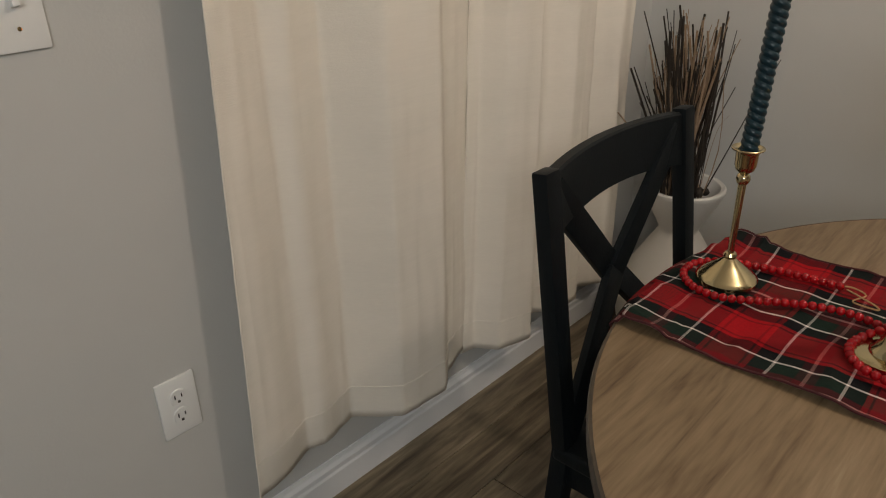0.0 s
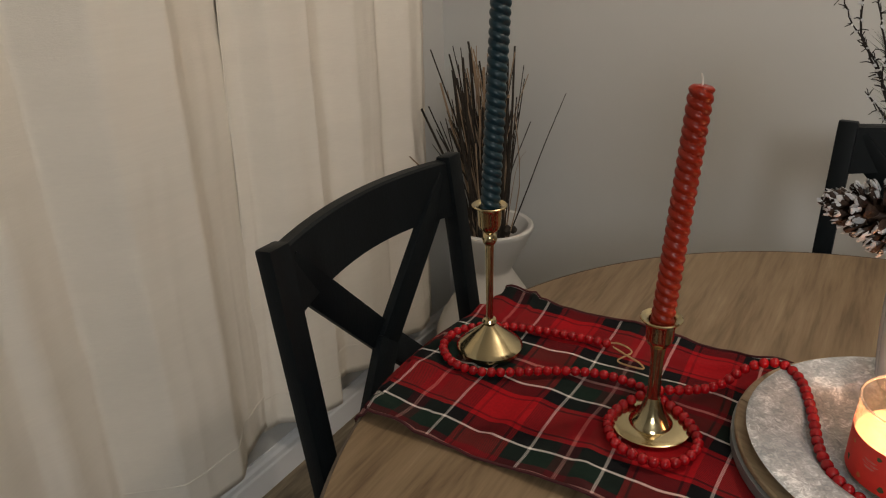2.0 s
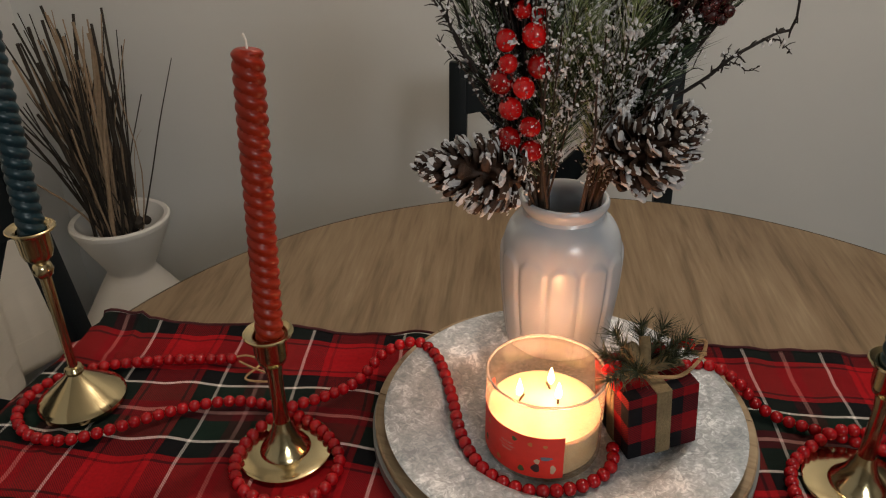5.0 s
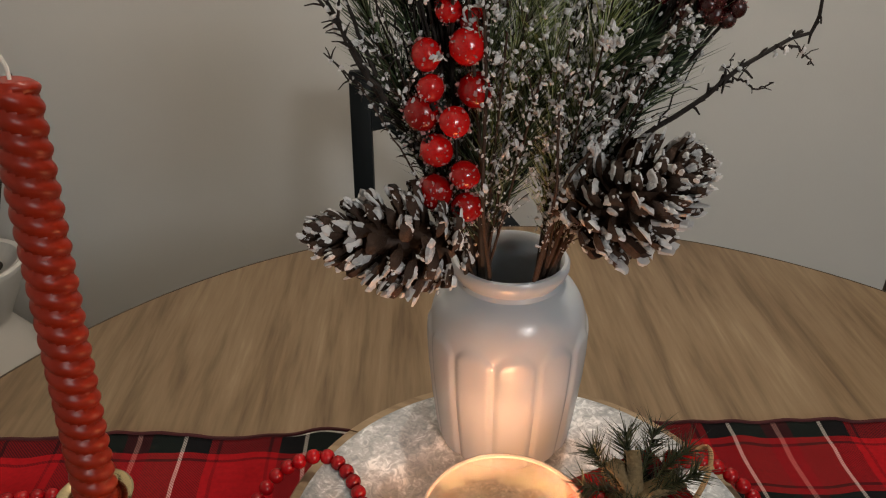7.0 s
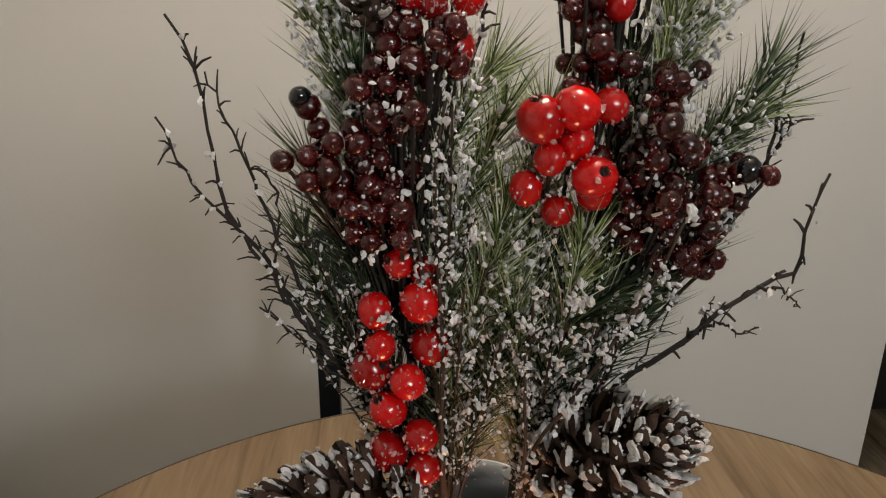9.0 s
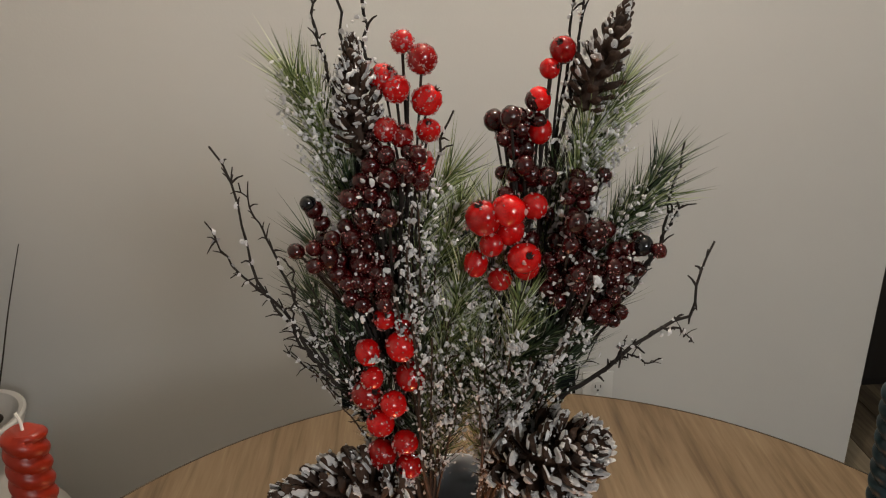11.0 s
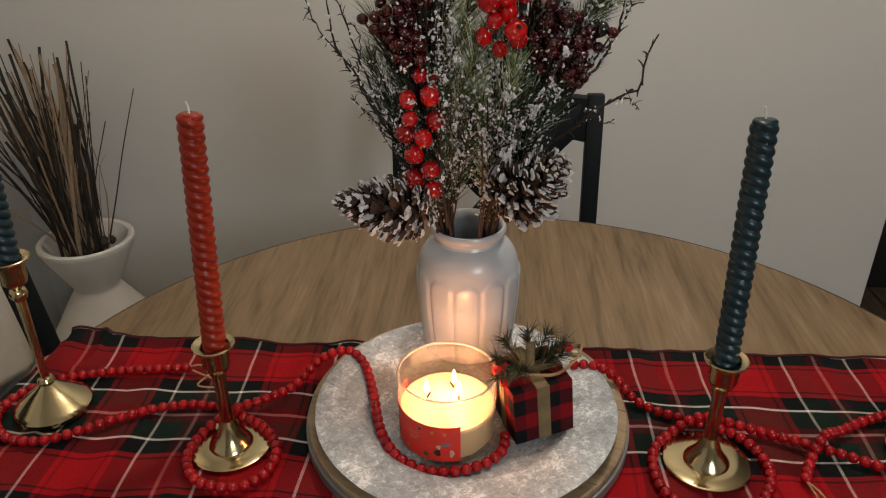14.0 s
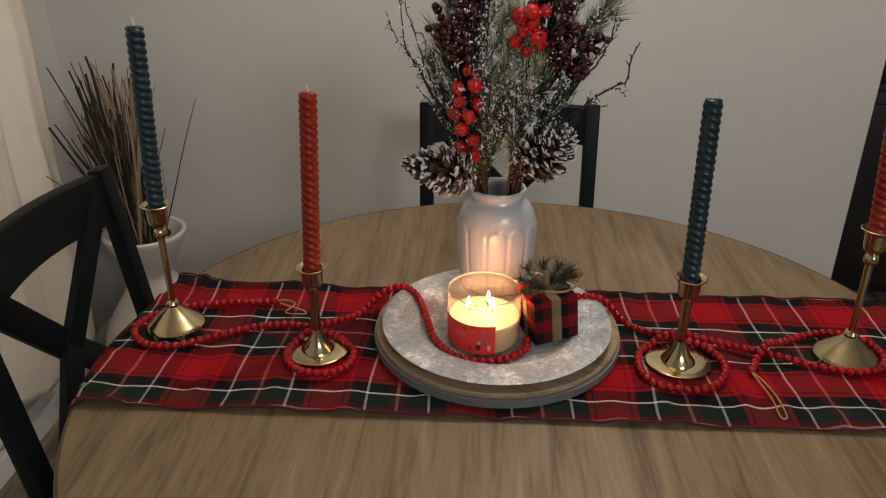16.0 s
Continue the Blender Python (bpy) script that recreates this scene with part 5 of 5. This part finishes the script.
for p, n, mat in (
    ([(0.084, 1.000, 1.080), (0.066, 0.998, 1.170), (0.050, 0.998, 1.228), (0.036, 0.998, 1.270)], 430, NEEDLE_PALE),
    ([(0.092, 1.000, 1.000), (0.070, 0.995, 1.080), (0.052, 0.990, 1.135), (0.042, 0.990, 1.165)], 420, NEEDLE),
    ([(0.096, 1.000, 0.985), (0.066, 1.000, 1.050), (0.044, 1.000, 1.095), (0.034, 1.000, 1.128)], 380, NEEDLE),
    ([(0.102, 0.998, 1.050), (0.112, 0.994, 1.120), (0.126, 0.990, 1.160), (0.138, 0.990, 1.188)], 420, NEEDLE_PALE),
    ([(0.106, 0.995, 0.990), (0.112, 0.985, 1.040), (0.120, 0.978, 1.085), (0.127, 0.976, 1.115)], 380, NEEDLE_PALE),
    ([(0.090, 1.005, 1.040), (0.078, 1.010, 1.110), (0.066, 1.012, 1.165)], 340, NEEDLE),
    ([(0.104, 1.000, 0.960), (0.082, 0.998, 1.010), (0.064, 0.996, 1.050), (0.052, 0.994, 1.080)], 360, NEEDLE),
    ([(0.108, 0.998, 0.960), (0.104, 0.985, 1.020), (0.104, 0.978, 1.070), (0.108, 0.975, 1.110)], 330, NEEDLE),
    ([(0.098, 0.995, 1.090), (0.106, 0.990, 1.150), (0.118, 0.990, 1.185), (0.130, 0.988, 1.205)], 300, NEEDLE_PALE),
    ([(0.118, 0.995, 0.990), (0.124, 0.985, 1.060), (0.130, 0.982, 1.110), (0.136, 0.980, 1.150)], 380, NEEDLE_PALE),
    ([(0.120, 0.998, 1.020), (0.132, 0.990, 1.090), (0.146, 0.986, 1.140), (0.156, 0.984, 1.170)], 340, NEEDLE_PALE),
    ([(0.112, 0.995, 0.970), (0.120, 0.985, 1.010), (0.128, 0.980, 1.040), (0.132, 0.978, 1.065)], 280, NEEDLE),
    ([(0.092, 1.002, 1.060), (0.092, 0.998, 1.120), (0.096, 0.996, 1.165), (0.100, 0.995, 1.200)], 420, NEEDLE),
    ([(0.086, 1.002, 1.080), (0.076, 0.998, 1.140), (0.070, 0.996, 1.175), (0.068, 0.995, 1.205)], 380, NEEDLE),
    ([(0.070, 1.000, 1.180), (0.058, 0.998, 1.225), (0.048, 0.998, 1.255)], 260, NEEDLE_PALE),
):
    pine(A, p, n, 0.040, ra, mat, GREEN_SPRIG if mat is NEEDLE else PALE_SPRIG, 130 if mat is NEEDLE_PALE else 90)
for tip in ((0.109, 0.968, 1.188), (0.105, 0.962, 1.138), (0.114, 0.960, 1.105), (0.133, 0.960, 1.082), (0.126, 0.970, 1.120), (0.060, 0.975, 1.075), (0.118, 0.975, 1.150)):
    x, y, z = tip
    frosted(A, [(0.108, 1.005, 0.92), (0.106 * 0.5 + x * 0.5, 0.985, 0.90 + (z - 0.90) * 0.5), tip], ra)
pinecone(A, (0.090, 0.978, 0.972), (0.007, 0.948, 0.996), 0.0375, 78, ra, 0.9)
pinecone(A, (0.076, 0.986, 1.215), (0.075, 0.985, 1.289), 0.0185, 66, ra, 0.95, 0.75)
berries(A, [(0.084, 0.970, 1.114), (0.094, 0.967, 1.096), (0.074, 0.970, 1.074), (0.069, 0.972, 1.058), (0.087, 0.966, 1.056), (0.099, 0.974, 1.071), (0.077, 0.970, 1.037), (0.093, 0.966, 1.023), (0.076, 0.970, 1.010), (0.095, 0.970, 1.001), (0.072, 0.974, 1.091), (0.097, 0.976, 1.108)], RED_MESH, 0.0098, ra, (0.094, 0.992, 0.98), 48, 0.003)
berries(A, [(0.104, 0.985, 1.283), (0.115, 0.980, 1.274), (0.099, 0.983, 1.257), (0.117, 0.985, 1.250), (0.117, 0.983, 1.232), (0.092, 0.980, 1.235), (0.101, 0.978, 1.230), (0.111, 0.982, 1.212), (0.092, 0.99, 1.262)], RED_MESH, 0.0086, ra, (0.104, 0.99, 1.17), 95, 0.003)
berries(A, cluster([(0.096, 0.978, 1.222), (0.082, 0.975, 1.188), (0.072, 0.972, 1.160), (0.076, 0.972, 1.128)], 62, 0.0092, 0.0060, ra, 0.60), DARK_MESH, 0.0057, ra, (0.088, 0.992, 1.05), 20)
berries(A, cluster([(0.056, 0.975, 1.186), (0.048, 0.972, 1.168), (0.060, 0.972, 1.150)], 11, 0.007, 0.0060, ra), DARK_MESH, 0.0058, ra, (0.078, 0.992, 1.09), 9)
berries(A, [(0.043, 0.975, 1.191)], BLACK_MESH, 0.0066, ra, (0.066, 0.985, 1.14), 0)

rb = random.Random(11)
B = spray("floral_spray", "snowy winter spray of pine, burgundy berries and pinecones in the vase")
for p in ([(0.146, 1.010, 0.88), (0.152, 1.000, 0.96), (0.166, 0.992, 1.04), (0.186, 0.988, 1.13), (0.205, 0.986, 1.24)], [(0.142, 1.018, 0.88), (0.150, 1.000, 0.97), (0.162, 0.985, 1.06), (0.178, 0.985, 1.16), (0.190, 0.985, 1.26)], [(0.150, 1.02, 0.88), (0.158, 0.99, 0.965), (0.170, 0.97, 0.988)]):
    twig(B, p, 0.0026, TWIG, rb, "thick dark brown wired stem", 0, 14)
twig(B, [(0.152, 1.005, 0.94), (0.193, 0.990, 1.024), (0.225, 0.985, 1.057), (0.249, 0.985, 1.077), (0.276, 0.988, 1.093), (0.290, 0.99, 1.099), (0.293, 0.993, 1.126), (0.303, 0.997, 1.147)], 0.0023, TWIG, rb, "bare dark branching twig", 24, 30)
for p in ([(0.235, 0.985, 1.066), (0.249, 0.982, 1.072), (0.258, 0.98, 1.068), (0.267, 0.978, 1.071)], [(0.230, 0.985, 1.060), (0.239, 0.985, 1.068), (0.243, 0.985, 1.078), (0.244, 0.985, 1.086)], [(0.270, 0.988, 1.089), (0.280, 0.985, 1.089), (0.286, 0.984, 1.084), (0.290, 0.982, 1.081)]):
    twig(B, p, 0.0011, TWIG, rb, "bare dark branching twig", 4, 6)
for p in ([(0.193, 0.992, 1.041), (0.240, 0.992, 1.117), (0.262, 0.992, 1.146), (0.269, 0.992, 1.179), (0.276, 0.992, 1.216)], [(0.230, 0.99, 1.10), (0.251, 0.992, 1.121), (0.265, 0.992, 1.150), (0.276, 0.992, 1.177)], [(0.180, 0.992, 1.12), (0.190, 0.995, 1.190), (0.198, 0.996, 1.235), (0.203, 0.998, 1.277), (0.203, 1.0, 1.325)], [(0.186, 0.99, 1.16), (0.197, 0.99, 1.220), (0.206, 0.99, 1.277), (0.211, 0.99, 1.328)]):
    twig(B, p, 0.0018, TWIG, rb, "bare dark branching twig", 10, 44, 0.0014)
for p, n, mat in (
    ([(0.180, 1.000, 1.060), (0.204, 0.998, 1.160), (0.220, 0.998, 1.205), (0.232, 0.998, 1.235)], 460, NEEDLE_PALE),
    ([(0.178, 1.000, 1.050), (0.214, 0.996, 1.130), (0.240, 0.994, 1.165), (0.264, 0.994, 1.185)], 460, NEEDLE_PALE),
    ([(0.162, 1.000, 1.000), (0.182, 0.998, 1.055), (0.202, 0.996, 1.095), (0.220, 0.996, 1.122)], 420, NEEDLE),
    ([(0.158, 1.000, 1.000), (0.162, 0.985, 1.060), (0.176, 0.975, 1.085), (0.190, 0.970, 1.100)], 380, NEEDLE),
    ([(0.154, 1.000, 1.040), (0.152, 0.990, 1.100), (0.152, 0.984, 1.150), (0.154, 0.982, 1.185)], 400, NEEDLE_PALE),
    ([(0.148, 1.000, 0.975), (0.146, 0.985, 1.030), (0.142, 0.978, 1.070), (0.139, 0.975, 1.095)], 360, NEEDLE_PALE),
    ([(0.170, 1.005, 1.060), (0.192, 1.010, 1.130), (0.206, 1.012, 1.180)], 340, NEEDLE),
    ([(0.156, 1.000, 0.960), (0.168, 0.998, 1.010), (0.182, 0.996, 1.050), (0.196, 0.994, 1.078)], 360, NEEDLE),
    ([(0.152, 0.998, 0.960), (0.156, 0.985, 1.010), (0.162, 0.978, 1.050), (0.166, 0.975, 1.080)], 330, NEEDLE),
    ([(0.186, 1.000, 1.090), (0.222, 0.992, 1.140), (0.246, 0.990, 1.175), (0.262, 0.990, 1.205)], 320, NEEDLE),
    ([(0.150, 1.000, 0.985), (0.146, 0.990, 1.030), (0.140, 0.985, 1.060), (0.134, 0.982, 1.085)], 280, NEEDLE),
    ([(0.180, 1.000, 1.120), (0.206, 0.996, 1.190), (0.222, 0.994, 1.230), (0.236, 0.992, 1.260)], 380, NEEDLE_PALE),
    ([(0.150, 0.995, 0.990), (0.158, 0.980, 1.050), (0.166, 0.972, 1.095), (0.172, 0.970, 1.130)], 320, NEEDLE_PALE),
    ([(0.165, 0.995, 1.000), (0.184, 0.985, 1.040), (0.206, 0.980, 1.080), (0.224, 0.978, 1.116)], 320, NEEDLE),
    ([(0.176, 1.002, 1.050), (0.186, 0.998, 1.120), (0.192, 0.996, 1.170), (0.196, 0.995, 1.205)], 420, NEEDLE),
    ([(0.182, 1.002, 1.060), (0.206, 0.998, 1.115), (0.224, 0.996, 1.145), (0.238, 0.995, 1.168)], 400, NEEDLE),
    ([(0.196, 0.992, 1.150), (0.206, 0.988, 1.195), (0.214, 0.988, 1.225)], 280, NEEDLE_PALE),
):
    pine(B, p, n, 0.040, rb, mat, GREEN_SPRIG if mat is NEEDLE else PALE_SPRIG, 140 if mat is NEEDLE_PALE else 90)
for tip in ((0.147, 0.962, 1.100), (0.164, 0.956, 1.102), (0.178, 0.958, 1.085), (0.205, 0.962, 1.125), (0.198, 0.960, 1.098), (0.157, 0.962, 1.072), (0.222, 0.970, 1.150), (0.150, 0.970, 1.050), (0.170, 0.965, 1.055)):
    x, y, z = tip
    frosted(B, [(0.148, 1.005, 0.92), (0.150 * 0.5 + x * 0.5, 0.985, 0.90 + (z - 0.90) * 0.5), tip], rb)
pinecone(B, (0.168, 0.976, 0.986), (0.213, 0.932, 1.042), 0.0385, 78, rb, 0.9)
pinecone(B, (0.208, 0.986, 1.238), (0.233, 0.985, 1.302), 0.0185, 60, rb, 0.45, 0.8)
berries(B, [(0.147, 0.965, 1.183), (0.162, 0.960, 1.188), (0.178, 0.963, 1.188), (0.152, 0.962, 1.165), (0.164, 0.970, 1.172), (0.171, 0.960, 1.158), (0.174, 0.966, 1.148), (0.158, 0.968, 1.139), (0.143, 0.974, 1.150)], RED_MESH, 0.0096, rb, (0.162, 0.99, 1.08), 22, 0.003)
berries(B, [(0.189, 0.985, 1.265), (0.182, 0.980, 1.249), (0.183, 0.980, 1.230), (0.197, 0.99, 1.275)], RED_MESH, 0.0080, rb, (0.19, 0.99, 1.17), 9, 0.003)
berries(B, cluster([(0.171, 0.980, 1.246), (0.168, 0.976, 1.222), (0.176, 0.976, 1.198)], 22, 0.0058, 0.0060, rb, 0.64), DARK_MESH, 0.0058, rb, (0.18, 0.99, 1.12), 9)
berries(B, cluster([(0.210, 0.978, 1.198), (0.204, 0.972, 1.160), (0.200, 0.970, 1.130), (0.212, 0.972, 1.112)], 48, 0.0086, 0.0060, rb, 0.60), DARK_MESH, 0.0056, rb, (0.188, 0.992, 1.04), 20)
berries(B, cluster([(0.240, 0.975, 1.160), (0.234, 0.972, 1.138), (0.226, 0.972, 1.108)], 23, 0.0066, 0.0060, rb, 0.62), DARK_MESH, 0.0056, rb, (0.20, 0.992, 1.05), 18)
berries(B, [(0.248, 0.972, 1.156)], BLACK_MESH, 0.0060, rb, (0.22, 0.985, 1.11), 3)


def crusted(ob, points, r, label, grains, size):
    """A twig thickly caked with lumps of snow, uneven along its length."""
    line = spline(rel(points), 60)
    stem = part("twig", tube(line, 0.0013, 6, taper=0.6), RUST_TWIG, ob, label)
    lump = bmesh.new()
    for _ in range(grains):
        t = r.uniform(16, 58.9)
        if noise.noise((t * 0.21, grains * 0.13, 1.0)) < -0.12:
            continue
        p = line[int(t)] + Vector((r.gauss(0, 1), r.gauss(0, 1) - 0.4, r.gauss(0, 1))) * size * 0.9
        crumb(lump, p, size * r.choice((0.35, 0.55, 0.8, 1.15)), r)
    tagged(part("snow", lump, SNOW, stem, "thick white snow crust", smooth=False), kind="stuff")


crusted(B, [(0.142, 0.990, 0.935), (0.149, 0.958, 1.016), (0.166, 0.953, 1.048), (0.188, 0.952, 1.087), (0.202, 0.952, 1.113), (0.216, 0.956, 1.146)], rb, "brown twig thickly caked with white snow", 190, 0.0026)
crusted(B, [(0.140, 0.990, 0.930), (0.144, 0.955, 1.011), (0.143, 0.952, 1.044), (0.142, 0.952, 1.074)], rb, "brown twig thickly caked with white snow", 90, 0.0015)
crusted(B, [(0.148, 0.985, 0.950), (0.158, 0.957, 1.020), (0.170, 0.956, 1.060), (0.176, 0.957, 1.090)], rb, "brown twig thickly caked with white snow", 80, 0.0016)
crusted(A, [(0.112, 0.990, 0.940), (0.104, 0.966, 1.004), (0.104, 0.963, 1.076), (0.102, 0.962, 1.118), (0.101, 0.962, 1.161), (0.106, 0.966, 1.192)], ra, "dark twig thickly caked with white snow", 130, 0.0019)
crusted(A, [(0.104, 0.980, 1.020), (0.098, 0.968, 1.080), (0.094, 0.965, 1.120), (0.090, 0.966, 1.150)], ra, "dark twig thickly caked with white snow", 75, 0.0018)
for ob, x, y, z, n in ((B, 0.166, 0.950, 1.101, 30), (B, 0.147, 0.955, 1.105, 9), (B, 0.161, 0.955, 1.081, 10), (B, 0.143, 0.955, 1.090, 8), (A, 0.110, 0.957, 1.116, 12), (A, 0.108, 0.957, 1.092, 12), (A, 0.072, 0.957, 1.124, 9), (A, 0.121, 0.957, 1.132, 10), (B, 0.208, 0.952, 1.101, 10), (B, 0.207, 0.952, 1.111, 10), (B, 0.188, 0.952, 1.083, 14), (A, 0.078, 0.957, 1.093, 9), (A, 0.118, 0.960, 1.070, 9), (B, 0.130, 0.960, 1.060, 9)):
    bm = bmesh.new()
    r = ra if ob is A else rb
    for _ in range(n):
        crumb(bm, Vector((x, y, z)) - VASE + Vector((r.gauss(0, 1), r.gauss(0, 0.7), r.gauss(0, 1))) * (0.0030 if n > 20 else 0.0022), r.uniform(0.0010, 0.0028 if n > 20 else 0.0020), r)
    tagged(part("snow_clump", bm, SNOW, ob, "white snow clump", smooth=False), kind="stuff")


def dust(ob, points, count, reach, r):
    """Loose snow grains caught round a line of needles and berries."""
    line, bm = spline(rel(points), 40), bmesh.new()
    for _ in range(count):
        off = Vector((r.gauss(0, 1), r.gauss(-0.3, 0.6), r.gauss(0, 1)))
        p = r.choice(line) + off.normalized() * min(off.length, 1.4) * reach
        crumb(bm, p, r.choice((0.0006, 0.0008, 0.0011, 0.0016, 0.0021)), r)
    tagged(part("snow", bm, SNOW, ob, "loose white snow grains", smooth=False), kind="stuff")


dust(A, [(0.096, 0.976, 1.222), (0.082, 0.972, 1.188), (0.072, 0.970, 1.160), (0.076, 0.970, 1.128)], 115, 0.012, ra)
dust(A, [(0.104, 0.968, 1.100), (0.106, 0.968, 1.160), (0.112, 0.970, 1.215)], 170, 0.009, ra)
dust(A, [(0.066, 0.992, 1.170), (0.050, 0.990, 1.228), (0.038, 0.990, 1.265)], 230, 0.011, ra)
dust(A, [(0.075, 0.985, 1.220), (0.075, 0.978, 1.285)], 70, 0.010, ra)
dust(B, [(0.210, 0.976, 1.198), (0.204, 0.970, 1.160), (0.200, 0.968, 1.130), (0.212, 0.970, 1.112)], 105, 0.012, rb)
dust(B, [(0.240, 0.972, 1.160), (0.226, 0.970, 1.108)], 40, 0.008, rb)
dust(B, [(0.204, 0.990, 1.170), (0.216, 0.988, 1.205), (0.230, 0.988, 1.240)], 260, 0.011, rb)
dust(B, [(0.220, 0.990, 1.135), (0.242, 0.988, 1.165), (0.264, 0.988, 1.188)], 200, 0.011, rb)
dust(B, [(0.140, 0.975, 1.100), (0.150, 0.975, 1.140), (0.134, 0.980, 1.170)], 130, 0.012, rb)
STEM = material("brown_wrapped_stem", (0.017, 0.011, 0.007), 0.75, spread=0.4, scale=120, stretch=(1, 1, 0.2), bump=0.6, bump_scale=300)
for ob, r, side in ((A, ra, -1), (B, rb, 1)):
    for dx, dy in ((0.0, 0.0), (0.0055, 0.003), (-0.004, 0.005), (0.002, -0.005)):
        path = rel([(0.129 + side * 0.016 + dx * 0.4, 1.022 + dy, 0.80), (0.129 + side * 0.0225 + dx, 1.006 + dy, 0.925), (0.129 + side * 0.0265 + dx * 1.3, 0.999 + dy, 0.985), (0.129 + side * 0.032 + dx * 2, 0.994 + dy, 1.03)])
        part("stem", tube(spline(path, 12), 0.0042, 8, taper=0.55), STEM, ob, "thick brown wrapped stem")
for ob, r, side in ((A, ra, -1), (B, rb, 1)):
    for k in range(11):
        f = k / 10
        top = (0.129 + side * (0.012 + 0.085 * f) + r.gauss(0, 0.004), 0.985 + r.gauss(0, 0.012), 1.16 - 0.075 * f + r.gauss(0, 0.015))
        low = (0.129 + side * 0.020, 1.008, 0.93)
        mid = (low[0] * 0.55 + top[0] * 0.45 + side * 0.004, 0.99, low[2] * 0.5 + top[2] * 0.5)
        twig(ob, [low, mid, top], 0.0011, TWIG if r.random() < 0.7 else RUST_TWIG, r, "thin dark stem with snow grains", 8, 42, 0.0011)
for k in range(8):
    f = k / 7
    top = (0.018 + 0.045 * f + ra.gauss(0, 0.003), 0.985 + ra.gauss(0, 0.008), 1.10 + 0.05 * f + ra.gauss(0, 0.012))
    twig(A, [(0.098, 1.005, 0.955), (0.066 + 0.016 * f, 0.992, 1.026), top], 0.0013, TWIG, ra, "thin dark snowy twig", 14, 34, 0.0012)


# ---- floor planks ----
floor = tagged(part("floor", box((X1 - X0 + 2.4, 7.6, 0.08), ((X0 + 3.3) / 2, 0.55, -0.0445)), GAP, smooth=False), "dark brown wood plank floor", "floor", kind="structure")
rng = random.Random(5)
PLANK_W = 0.125
lengths = [0.6, 0.9, 1.2]
plank_mesh = {n: mesh_of("plank", box((PLANK_W - 0.002, n - 0.002, 0.004), (0, 0, -0.002), 0.0008, segments=1), PLANK) for n in lengths}
for k in range(35):
    x, y = X0 + PLANK_W * (k + 0.5), -3.2 - rng.random()
    while y < 4.2:
        n = rng.choice(lengths)
        if y + n > -3.2:
            a, b = max(y, -3.24), min(y + n, 4.34)
            part("plank", plank_mesh[n], None, floor, m=pose(x, (a + b) / 2, 0) @ Matrix.Diagonal((1, (b - a) / n, 1, 1)))
        y += n
